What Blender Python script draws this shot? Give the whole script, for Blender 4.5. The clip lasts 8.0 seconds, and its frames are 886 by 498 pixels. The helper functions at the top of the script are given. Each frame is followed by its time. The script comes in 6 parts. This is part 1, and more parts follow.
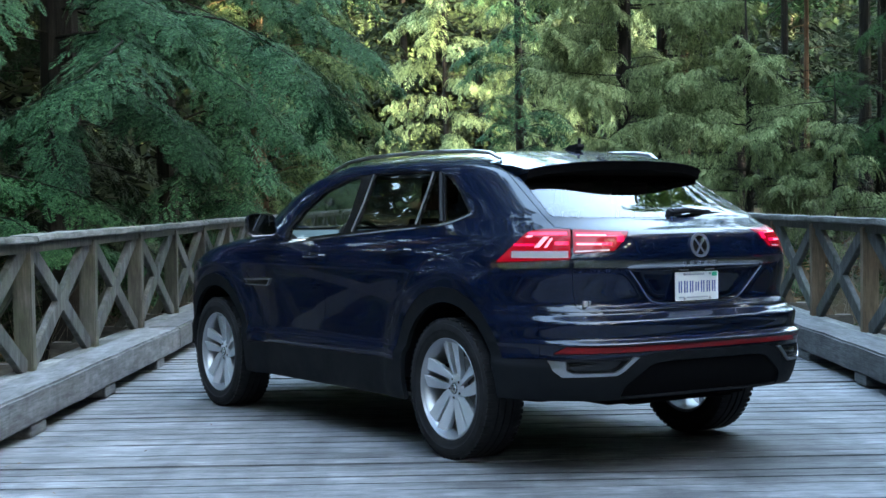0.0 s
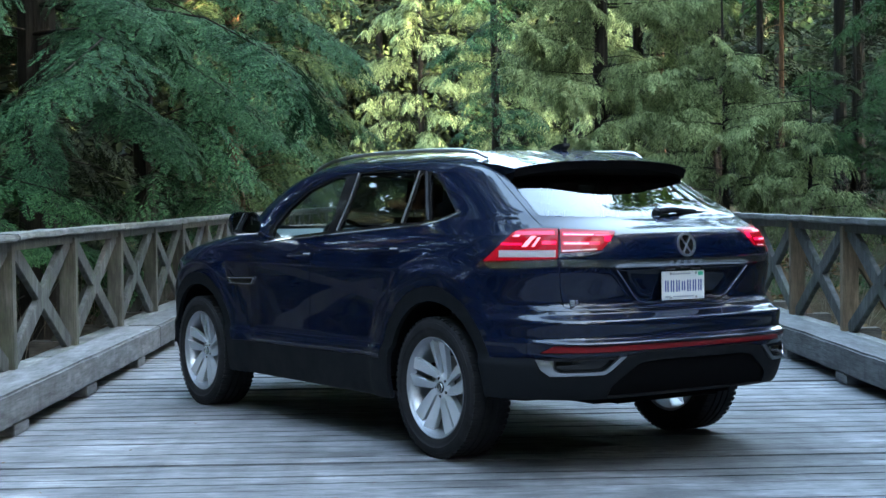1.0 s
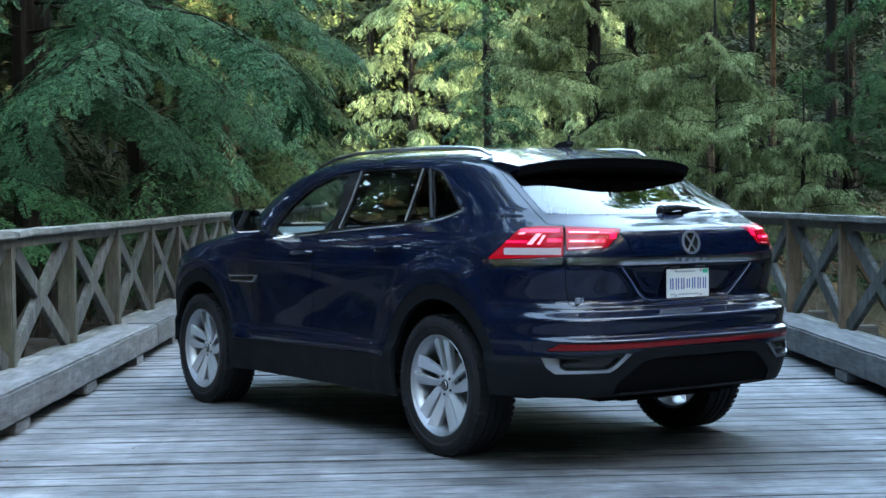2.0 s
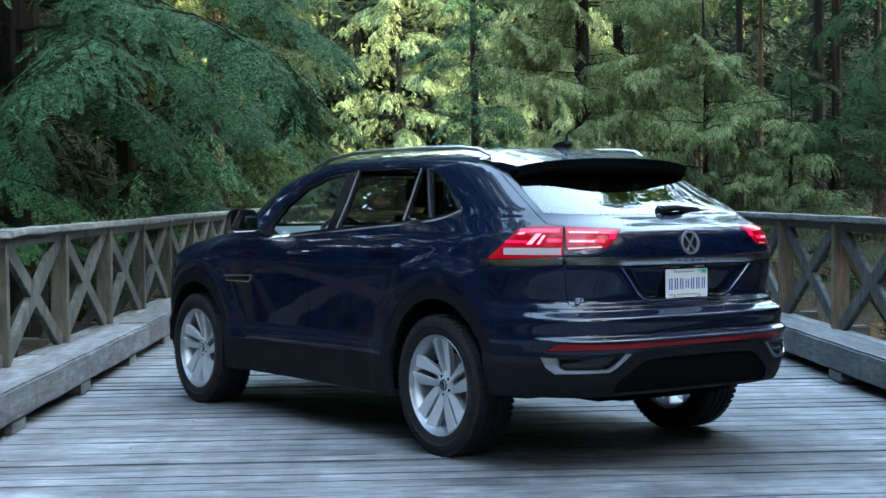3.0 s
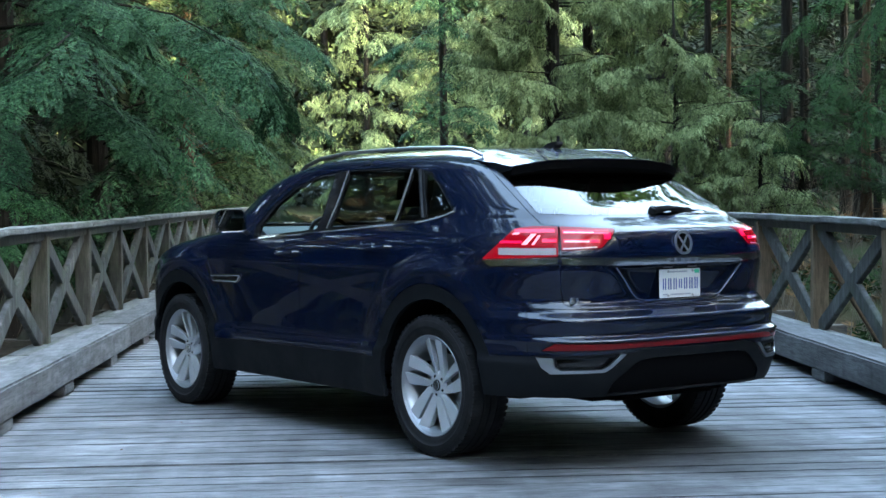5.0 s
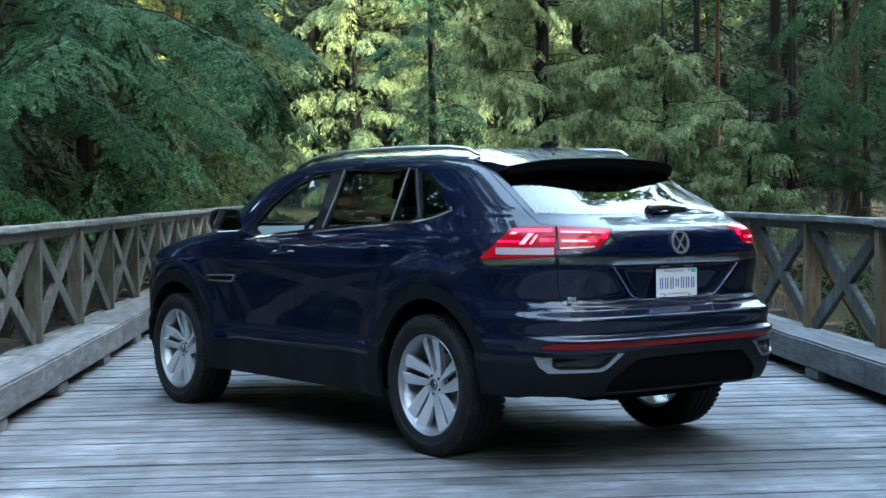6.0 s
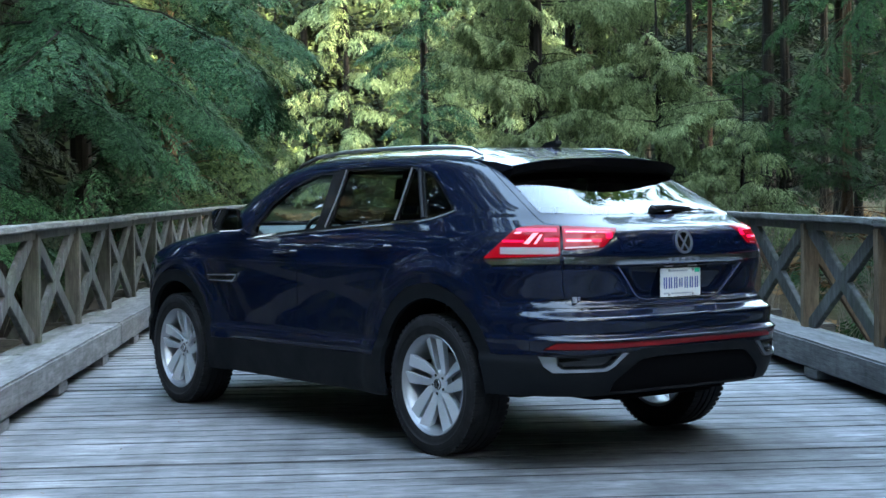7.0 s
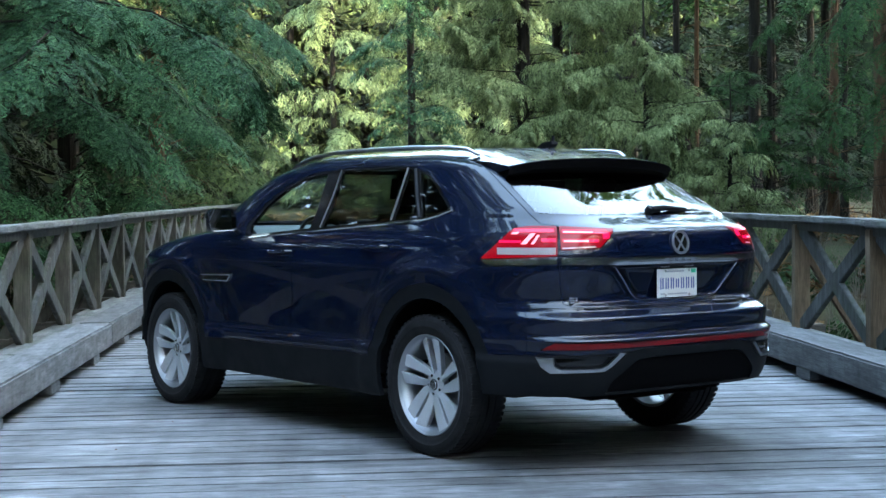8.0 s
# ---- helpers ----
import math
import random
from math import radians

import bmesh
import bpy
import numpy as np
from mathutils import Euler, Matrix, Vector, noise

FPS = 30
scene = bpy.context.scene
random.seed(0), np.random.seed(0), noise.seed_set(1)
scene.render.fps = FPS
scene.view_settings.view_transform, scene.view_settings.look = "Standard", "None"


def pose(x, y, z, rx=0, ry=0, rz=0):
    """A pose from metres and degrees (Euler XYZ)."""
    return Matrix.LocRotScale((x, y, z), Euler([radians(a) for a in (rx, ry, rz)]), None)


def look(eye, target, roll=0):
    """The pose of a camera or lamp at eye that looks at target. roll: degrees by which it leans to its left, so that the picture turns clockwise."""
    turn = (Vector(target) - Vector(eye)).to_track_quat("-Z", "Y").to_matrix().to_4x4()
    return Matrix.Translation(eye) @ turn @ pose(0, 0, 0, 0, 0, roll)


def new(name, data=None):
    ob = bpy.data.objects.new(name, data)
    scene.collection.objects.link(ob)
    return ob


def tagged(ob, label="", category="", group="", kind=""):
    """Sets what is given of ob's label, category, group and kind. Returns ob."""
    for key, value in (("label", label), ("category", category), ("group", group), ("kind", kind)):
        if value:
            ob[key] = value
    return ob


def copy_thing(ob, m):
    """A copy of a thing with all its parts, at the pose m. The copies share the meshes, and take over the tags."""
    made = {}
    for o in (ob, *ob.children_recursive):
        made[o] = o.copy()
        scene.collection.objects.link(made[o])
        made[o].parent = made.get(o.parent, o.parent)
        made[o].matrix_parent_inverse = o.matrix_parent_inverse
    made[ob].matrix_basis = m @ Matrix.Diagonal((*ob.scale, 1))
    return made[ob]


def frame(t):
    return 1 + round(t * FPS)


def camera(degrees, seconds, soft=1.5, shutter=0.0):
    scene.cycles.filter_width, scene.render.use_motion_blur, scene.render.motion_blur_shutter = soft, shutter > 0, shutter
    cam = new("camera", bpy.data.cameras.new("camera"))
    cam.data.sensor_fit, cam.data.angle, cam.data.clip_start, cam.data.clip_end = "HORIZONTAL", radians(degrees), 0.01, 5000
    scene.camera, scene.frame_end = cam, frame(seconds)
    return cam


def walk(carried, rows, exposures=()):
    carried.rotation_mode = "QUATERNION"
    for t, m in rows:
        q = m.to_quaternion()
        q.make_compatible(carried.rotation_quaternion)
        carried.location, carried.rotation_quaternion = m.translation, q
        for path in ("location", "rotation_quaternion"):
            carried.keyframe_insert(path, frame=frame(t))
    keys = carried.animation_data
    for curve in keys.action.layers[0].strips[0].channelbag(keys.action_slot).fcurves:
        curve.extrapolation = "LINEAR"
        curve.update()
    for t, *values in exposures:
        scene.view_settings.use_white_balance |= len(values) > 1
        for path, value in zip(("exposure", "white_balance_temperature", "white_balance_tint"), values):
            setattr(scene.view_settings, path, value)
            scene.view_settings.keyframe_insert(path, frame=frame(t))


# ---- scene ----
PATH = [
    (0.0, (-0.753, -8.666, 1.332), (-0.817, -0.669, 1.152), -0.8),
    (0.5, (-0.790, -8.672, 1.333), (-0.796, -0.676, 1.145), -0.8),
    (1.0, (-0.821, -8.665, 1.338), (-0.747, -0.667, 1.146), -0.7),
    (1.5, (-0.860, -8.662, 1.336), (-0.757, -0.665, 1.136), -0.7),
    (3.0, (-0.971, -8.654, 1.337), (-0.767, -0.657, 1.133), -0.6),
    (3.5, (-1.008, -8.653, 1.337), (-0.758, -0.659, 1.133), -0.6),
    (4.0, (-1.049, -8.652, 1.340), (-0.759, -0.661, 1.132), -0.6),
    (4.5, (-1.091, -8.649, 1.340), (-0.749, -0.657, 1.136), -0.6),
    (6.0, (-1.175, -8.649, 1.343), (-0.719, -0.663, 1.131), -0.6),
    (6.5, (-1.205, -8.648, 1.346), (-0.729, -0.663, 1.134), -0.6),
    (7.0, (-1.247, -8.649, 1.346), (-0.741, -0.668, 1.130), -0.6),
    (7.5, (-1.273, -8.642, 1.346), (-0.724, -0.667, 1.134), -0.6),
    (8.0, (-1.308, -8.641, 1.347), (-0.723, -0.661, 1.131), -0.5),
]
cam = camera(33.0, 8.0, soft=1.5)
walk(cam, [(t, look(e, g, r)) for t, e, g, r in PATH], [(0, 5.02, 7080, 0), (8, 5.02, 7080, 0)])

# ---- light ----
SUN_EL, SUN_AZ = radians(20), radians(115)
world = bpy.data.worlds.new("sky")
scene.world = world
world.use_nodes = True
_nt = world.node_tree
_sky = _nt.nodes.new("ShaderNodeTexSky")
_sky.sky_type, _sky.sun_disc, _sky.sun_elevation, _sky.sun_rotation = "NISHITA", False, SUN_EL, SUN_AZ
_sky.air_density, _sky.dust_density, _sky.ozone_density = 1.0, 3.0, 1.0
_nt.links.new(_sky.outputs[0], _nt.nodes["Background"].inputs[0])
_nt.nodes["Background"].inputs[1].default_value = 0.15
_sd = bpy.data.lights.new("sun", "SUN")
_sd.energy, _sd.angle, _sd.color = 5.0, radians(0.5), (1, 0.82, 0.56)
sun = new("sun", _sd)
sun.matrix_world = look((math.sin(SUN_AZ) * 50, math.cos(SUN_AZ) * 50, math.tan(SUN_EL) * 50), (0, 0, 0))



# ---- materials ----
def material(name, color=(0.5, 0.5, 0.5), rough=0.5, metal=0.0, **more):
    """A Principled material; more: other inputs by name, with _ for spaces."""
    m = bpy.data.materials.new(name)
    m.use_nodes = True
    b = m.node_tree.nodes["Principled BSDF"]
    b.inputs["Base Color"].default_value = (*color, 1)
    b.inputs["Roughness"].default_value = rough
    b.inputs["Metallic"].default_value = metal
    for k, v in more.items():
        b.inputs[k.replace("_", " ")].default_value = v
    return m


class Nodes:
    """Short hand for wiring a material's nodes."""

    def __init__(self, m):
        self.t = m.node_tree
        self.b = self.t.nodes["Principled BSDF"]
        self.coord = self.t.nodes.new("ShaderNodeTexCoord")

    def link(self, a, b):
        self.t.links.new(a, b)

    def at(self, scale=(1, 1, 1), offset=None, world=False, shift=(0, 0, 0)):
        n = self.t.nodes.new("ShaderNodeMapping")
        n.inputs["Scale"].default_value, n.inputs["Location"].default_value = scale, shift
        if world:
            g = self.t.nodes.new("ShaderNodeNewGeometry")
            self.link(g.outputs["Position"], n.inputs["Vector"])
        else:
            self.link(self.coord.outputs["Object"], n.inputs["Vector"])
        if offset is not None:
            self.link(offset, n.inputs["Location"])
        return n.outputs[0]

    def noise(self, where, scale, detail=4.0, rough=0.6):
        n = self.t.nodes.new("ShaderNodeTexNoise")
        n.inputs["Scale"].default_value, n.inputs["Detail"].default_value, n.inputs["Roughness"].default_value = scale, detail, rough
        self.link(where, n.inputs["Vector"])
        return n.outputs["Fac"]

    def ramp(self, fac, stops):
        n = self.t.nodes.new("ShaderNodeValToRGB")
        els = n.color_ramp.elements
        while len(els) < len(stops):
            els.new(0.5)
        for e, (p, c) in zip(els, stops):
            e.position = p
            e.color = (*c, 1) if isinstance(c, tuple) else (c, c, c, 1)
        self.link(fac, n.inputs["Fac"])
        return n.outputs["Color"]

    def mix(self, a, b, fac, how="MIX"):
        n = self.t.nodes.new("ShaderNodeMix")
        n.data_type, n.blend_type = "RGBA", how
        for sock, v in ((n.inputs["Factor"], fac), (n.inputs["A"], a), (n.inputs["B"], b)):
            sock = next(s for s in n.inputs if s.name == sock.name and (s.type == "RGBA" or sock.name == "Factor") and s.enabled)
            if isinstance(v, (int, float)):
                sock.default_value = v if sock.name == "Factor" else (v, v, v, 1)
            elif isinstance(v, tuple):
                sock.default_value = (*v, 1)
            else:
                self.link(v, sock)
        return next(o for o in n.outputs if o.type == "RGBA" and o.enabled)

    def random(self):
        return self.t.nodes.new("ShaderNodeObjectInfo").outputs["Random"]

    def island(self):
        return self.t.nodes.new("ShaderNodeNewGeometry").outputs["Random Per Island"]

    def math(self, a, b, how="MULTIPLY"):
        n = self.t.nodes.new("ShaderNodeMath")
        n.operation = how
        for sock, v in zip(n.inputs, (a, b)):
            if isinstance(v, (int, float)):
                sock.default_value = v
            else:
                self.link(v, sock)
        return n.outputs[0]

    def bump(self, height, strength, dist=0.01):
        n = self.t.nodes.new("ShaderNodeBump")
        n.inputs["Strength"].default_value, n.inputs["Distance"].default_value = strength, dist
        self.link(height, n.inputs["Height"])
        self.link(n.outputs[0], self.b.inputs["Normal"])

    def color(self, c):
        self.link(c, self.b.inputs["Base Color"])

    def rough(self, c):
        self.link(c, self.b.inputs["Roughness"])


def weathered_wood(name, dark, mid, light, along, stain=0.5, moss=0.0, joints=0.0):
    """Silvered timber with its grain along one axis, uneven from piece to piece."""
    m = material(name, mid, 0.85, Specular_IOR_Level=0.3)
    n = Nodes(m)
    shift = n.math(n.random(), 40.0)
    long = [11.0, 11.0, 11.0]
    long[along] = 2.4
    fine = [95.0, 95.0, 95.0]
    fine[along] = 5.0
    g = n.noise(n.at(tuple(long), shift), 1.0, 6, 0.7)
    f = n.noise(n.at(tuple(fine), shift), 1.0, 3, 0.6)
    big = n.noise(n.at((0.9, 1.6, 0.9), world=True), 1.0, 5, 0.65)
    spot = n.noise(n.at((5.0, 9.0, 5.0), world=True), 1.0, 4, 0.7)
    c = n.ramp(g, [(0.28, dark), (0.50, mid), (0.74, light)])
    c = n.mix(c, n.ramp(f, [(0.32, 0.52), (0.60, 1.0)]), 0.8, "MULTIPLY")
    c = n.mix(c, n.ramp(big, [(0.35, 0.42), (0.62, 1.15)]), stain, "MULTIPLY")
    c = n.mix(c, n.ramp(spot, [(0.30, 0.55), (0.50, 1.0), (0.72, 1.25)]), stain, "MULTIPLY")
    c = n.mix(c, n.ramp(n.random(), [(0.0, 0.70), (0.5, 0.97), (1.0, 1.16)]), 0.9, "MULTIPLY")
    if moss:
        c = n.mix(c, (0.05, 0.075, 0.03), n.ramp(n.noise(n.at((3, 3, 3), world=True), 1.0, 5, 0.65), [(0.48, 0.0), (0.70, moss)]))
    if joints:
        # old wet rot and grime along the sawn edges
        sep = n.t.nodes.new("ShaderNodeSeparateXYZ")
        n.link(n.coord.outputs["Object"], sep.inputs[0])
        edge = n.math(n.math(sep.outputs[1], 0.0, "ABSOLUTE"), n.math(n.math(spot, 0.5, "SUBTRACT"), 0.016), "ADD")
        c = n.mix(c, n.ramp(edge, [(0.083, 1.0), (0.0955, joints)]), 1.0, "MULTIPLY")
        # dust and damp dragged along the bridge by wheels
        lane = n.noise(n.at((3.4, 0.22, 1.0), world=True), 1.0, 5, 0.6)
        c = n.mix(c, n.ramp(lane, [(0.34, 0.72), (0.52, 1.0), (0.68, 1.16)]), 0.9, "MULTIPLY")
        # damp, oily stain together with the car's shade, darkened into the plank colour
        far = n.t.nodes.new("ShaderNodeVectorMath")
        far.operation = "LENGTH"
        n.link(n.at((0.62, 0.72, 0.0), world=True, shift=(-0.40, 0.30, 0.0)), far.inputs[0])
        shaded_stain = n.math(far.outputs["Value"], n.math(n.math(big, 0.5, "SUBTRACT"), 1.6), "ADD")
        c = n.mix(c, n.ramp(shaded_stain, [(0.45, 0.48), (1.0, 1.0)]), 1.0, "MULTIPLY")
    n.color(c)
    n.rough(n.ramp(big, [(0.3, 0.62), (0.7, 0.9)]))
    n.bump(n.mix(f, g, 0.5), 0.8, 0.008)
    return m


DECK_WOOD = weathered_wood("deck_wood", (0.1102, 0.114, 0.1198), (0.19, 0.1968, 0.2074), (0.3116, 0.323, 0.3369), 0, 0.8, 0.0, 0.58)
KERB_WOOD = weathered_wood("kerb_wood", (0.0699, 0.072, 0.0734), (0.1398, 0.144, 0.1482), (0.2447, 0.2517, 0.2622), 1, 0.6)
POST_WOOD = weathered_wood("post_wood", (0.0319, 0.0312, 0.0251), (0.0775, 0.0745, 0.0623), (0.1406, 0.1353, 0.1178), 2, 0.5, 0.35)
RAIL_WOOD = weathered_wood("rail_wood", (0.076, 0.0798, 0.0722), (0.19, 0.1961, 0.19), (0.3268, 0.3344, 0.3344), 1, 0.6, 0.4)
POST_BROWN = weathered_wood("brown_post_wood", (0.0836, 0.0532, 0.0327), (0.1824, 0.1254, 0.0798), (0.2736, 0.1938, 0.1292), 2, 0.4, 0.15)
BRACE_WOOD = weathered_wood("brace_wood", (0.0258, 0.0266, 0.0243), (0.0745, 0.0775, 0.076), (0.1596, 0.1672, 0.171), 2, 0.6, 0.4)
BEAM_WOOD = weathered_wood("beam_wood", (0.0456, 0.038, 0.0304), (0.0988, 0.0874, 0.0722), (0.1672, 0.152, 0.1292), 0)


def flaked_paint():
    m = material("navy_paint", (0.0035, 0.009, 0.045), 0.42, 0.0, Specular_IOR_Level=0.08, Coat_Weight=1.0, Coat_Roughness=0.025, Coat_IOR=1.52)
    n = Nodes(m)
    f = n.noise(n.at((1, 1, 1)), 900.0, 1, 0.5)
    n.color(n.ramp(f, [(0.3, (0.0001, 0.0023, 0.0130)), (0.7, (0.0001, 0.0043, 0.0200))]))
    d = n.noise(n.at((1, 1, 1)), 2.2, 4, 0.6)
    n.link(n.ramp(d, [(0.35, 0.030), (0.75, 0.065)]), n.b.inputs["Coat Roughness"])
    return m


def grained_plastic():
    m = material("grained_plastic", (0.0045, 0.0056, 0.0078), 0.6, Specular_IOR_Level=0.18)
    n = Nodes(m)
    n.bump(n.noise(n.at((1, 1, 1)), 420.0, 2, 0.5), 0.15, 0.002)
    n.rough(n.ramp(n.noise(n.at((1, 1, 1)), 6.0, 4, 0.6), [(0.3, 0.55), (0.7, 0.72)]))
    return m


def tyre_rubber():
    m = material("tyre_rubber", (0.018, 0.018, 0.019), 0.75, Specular_IOR_Level=0.22)
    n = Nodes(m)
    d = n.noise(n.at((1, 1, 1)), 9.0, 5, 0.65)
    n.color(n.ramp(d, [(0.3, (0.006, 0.006, 0.007)), (0.72, (0.018, 0.018, 0.020))]))
    n.bump(n.noise(n.at((1, 1, 1)), 160.0, 2, 0.5), 0.2, 0.002)
    return m


PAINT, PLASTIC, RUBBER = flaked_paint(), grained_plastic(), tyre_rubber()
GLOSS_BLACK = material("gloss_black", (0.008, 0.008, 0.009), 0.12)
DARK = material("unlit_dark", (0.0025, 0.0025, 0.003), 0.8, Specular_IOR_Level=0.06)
CLOTH = material("seat_cloth", (0.016, 0.016, 0.018), 0.75)
CHROME = material("chrome", (0.72, 0.73, 0.75), 0.12, 1.0)
SATIN = material("satin_metal", (0.50, 0.51, 0.53), 0.32, 1.0)
POST_GREY = material("post_grey", (0.10, 0.10, 0.105), 0.45)
SATIN_DARK = material("steering_leather", (0.05, 0.05, 0.055), 0.4)
ALLOY = material("alloy", (0.66, 0.68, 0.71), 0.38, 0.6)
ALLOY_DARK = material("alloy_inside", (0.34, 0.35, 0.37), 0.42, 0.8)
EMBLEM = material("emblem_metal", (0.30, 0.31, 0.33), 0.36, 0.7)
BRIGHT_TRIM = material("bright_trim", (0.66, 0.67, 0.69), 0.2, 1.0)
STEEL = material("steel", (0.32, 0.32, 0.32), 0.4, 1.0)
MIRROR = material("mirror", (0.85, 0.87, 0.88), 0.02, 1.0)
PLATE_WHITE = material("plate_white", (0.60, 0.615, 0.61), 0.4)
PLATE_BLUE = material("plate_blue", (0.0152, 0.0456, 0.228), 0.45)
PLATE_GREY = material("plate_grey", (0.2888, 0.3192, 0.3496), 0.45)
GREEN_STICKER = material("green_sticker", (0.02, 0.38, 0.22), 0.45)
BADGE_RED = material("badge_red", (0.25, 0.10, 0.12), 0.25, 0.8)
RED_REFLECTOR = material("red_reflector", (0.17, 0.006, 0.009), 0.18, Specular_IOR_Level=0.2, Coat_Weight=0.2)
LAMP_RED = material("lamp_red", (0.075, 0.001, 0.005), 0.15, Specular_IOR_Level=0.25, Emission_Color=(1.0, 0.003, 0.03, 1), Emission_Strength=0.009)
LAMP_LIT = material("lamp_lit", (0.3, 0.005, 0.02), 0.15, Emission_Color=(1.0, 0.006, 0.10, 1), Emission_Strength=0.052)
LAMP_BRIGHT = material("lamp_bright", (0.6, 0.2, 0.25), 0.15, Emission_Color=(1.0, 0.22, 0.30, 1), Emission_Strength=0.068)
LAMP_CLEAR = material("lamp_clear", (0.30, 0.285, 0.285), 0.15, Coat_Weight=1.0)


def pane(name, tint, f0=0.04):
    """A glass sheet: see-through with a tint at each face, and a mirror's share that grows towards grazing."""
    m = bpy.data.materials.new(name)
    m.use_nodes = True
    t = m.node_tree
    t.nodes.clear()
    out, mx, tr, gl, lw, pw, ma = (t.nodes.new(k) for k in ("ShaderNodeOutputMaterial", "ShaderNodeMixShader", "ShaderNodeBsdfTransparent", "ShaderNodeBsdfGlossy", "ShaderNodeLayerWeight", "ShaderNodeMath", "ShaderNodeMath"))
    tr.inputs[0].default_value, gl.inputs["Roughness"].default_value, lw.inputs["Blend"].default_value = (*tint, 1), 0.012, 0.5
    pw.operation, pw.inputs[1].default_value = "POWER", 5.0
    ma.operation, ma.inputs[1].default_value, ma.inputs[2].default_value = "MULTIPLY_ADD", 1 - f0, f0
    t.links.new(lw.outputs["Facing"], pw.inputs[0])
    t.links.new(pw.outputs[0], ma.inputs[0])
    t.links.new(ma.outputs[0], mx.inputs[0])
    t.links.new(tr.outputs[0], mx.inputs[1])
    t.links.new(gl.outputs[0], mx.inputs[2])
    t.links.new(mx.outputs[0], out.inputs[0])
    return m


GLASS, GLASS_DARK = pane("tinted_glass", (0.64, 0.71, 0.69)), pane("privacy_glass", (0.15, 0.175, 0.17))
GLASS_REAR = pane("rear_privacy_glass", (0.28, 0.31, 0.33), 0.20)


def leaf_material(name, low, high, tips, thin=0.28):
    """Foliage: each spray a little different, light shining through."""
    m = material(name, high, 0.65, Specular_IOR_Level=0.06)
    n = Nodes(m)
    c = n.ramp(n.island(), [(0.0, low), (0.55, high), (1.0, tips)])
    big = n.noise(n.at((1, 1, 1), world=True), 0.8, 3, 0.6)
    c = n.mix(c, n.ramp(big, [(0.3, 0.6), (0.7, 1.2)]), 0.8, "MULTIPLY")
    n.color(c)
    tr = n.t.nodes.new("ShaderNodeBsdfTranslucent")
    mx = n.t.nodes.new("ShaderNodeMixShader")
    mx.inputs[0].default_value = thin
    n.link(c, tr.inputs[0])
    n.link(n.b.outputs[0], mx.inputs[1])
    n.link(tr.outputs[0], mx.inputs[2])
    n.link(mx.outputs[0], n.t.nodes["Material Output"].inputs[0])
    return m


HEMLOCK = leaf_material("hemlock_leaf", (0.0046, 0.0170, 0.0085), (0.0195, 0.0540, 0.0245), (0.0630, 0.1290, 0.0600), 0.16)
FRESH = leaf_material("fresh_hemlock_leaf", (0.006, 0.024, 0.009), (0.027, 0.078, 0.030), (0.085, 0.175, 0.070), 0.2)
CEDAR = leaf_material("cedar_leaf", (0.0390, 0.0560, 0.0230), (0.1400, 0.1780, 0.0760), (0.2650, 0.3100, 0.1450), 0.2)
FIR = leaf_material("fir_leaf", (0.0164, 0.0328, 0.0144), (0.0424, 0.0684, 0.0274), (0.0889, 0.1197, 0.0465), 0.2)
# conifer leaf with the deep wood's shade put into its colour
WOODS_SHADED = leaf_material("shaded_wood_leaf", (0.0061, 0.0103, 0.0055), (0.0146, 0.0213, 0.0103), (0.0304, 0.0401, 0.0182), 0.14)
FERN = leaf_material("fern_leaf", (0.0116, 0.031, 0.0116), (0.0258, 0.0594, 0.0207), (0.0439, 0.0904, 0.031))
DRY = leaf_material("dry_leaf", (0.076, 0.0418, 0.019), (0.152, 0.0874, 0.038), (0.2128, 0.1368, 0.0608))


def bark_material(name, a, b):
    m = material(name, a, 0.9, Specular_IOR_Level=0.08)
    n = Nodes(m)
    g = n.noise(n.at((14, 14, 1.6)), 1.0, 5, 0.65)
    n.color(n.ramp(g, [(0.3, a), (0.7, b)]))
    n.bump(g, 0.9, 0.03)
    return m


BARK = bark_material("bark", (0.0076, 0.0068, 0.0061), (0.0258, 0.022, 0.0182))
TWIG = bark_material("twig_bark", (0.076, 0.0646, 0.0494), (0.1824, 0.1558, 0.1216))
BARK_RED = bark_material("red_bark", (0.0365, 0.0201, 0.0128), (0.1186, 0.0684, 0.041))


def soil():
    m = material("forest_soil", (0.05, 0.035, 0.02), 0.95, Specular_IOR_Level=0.08)
    n = Nodes(m)
    g = n.noise(n.at((1, 1, 1), world=True), 3.0, 8, 0.7)
    h = n.noise(n.at((1, 1, 1), world=True), 0.25, 3, 0.6)
    c = n.ramp(g, [(0.3, (0.015, 0.011, 0.006)), (0.55, (0.042, 0.030, 0.016)), (0.75, (0.075, 0.056, 0.029))])
    n.color(n.mix(c, (0.035, 0.055, 0.018), n.ramp(h, [(0.45, 0.0), (0.65, 0.8)])))
    n.bump(g, 1.0, 0.08)
    return m


SOIL = soil()


def far_wood():
    m = material("far_wood", (0.03, 0.05, 0.03), 0.9, Specular_IOR_Level=0.05)
    n = Nodes(m)
    g = n.noise(n.at((1, 1, 0.45), world=True), 1.6, 8, 0.8)
    h = n.noise(n.at((1, 1, 0.15), world=True), 0.25, 4, 0.6)
    c = n.ramp(g, [(0.44, (0.002, 0.004, 0.002)), (0.52, (0.010, 0.018, 0.008)), (0.62, (0.05, 0.07, 0.028))])
    n.color(n.mix(c, n.ramp(h, [(0.35, 0.35), (0.65, 1.2)]), 0.8, "MULTIPLY"))
    return m


FAR_WOOD = far_wood()

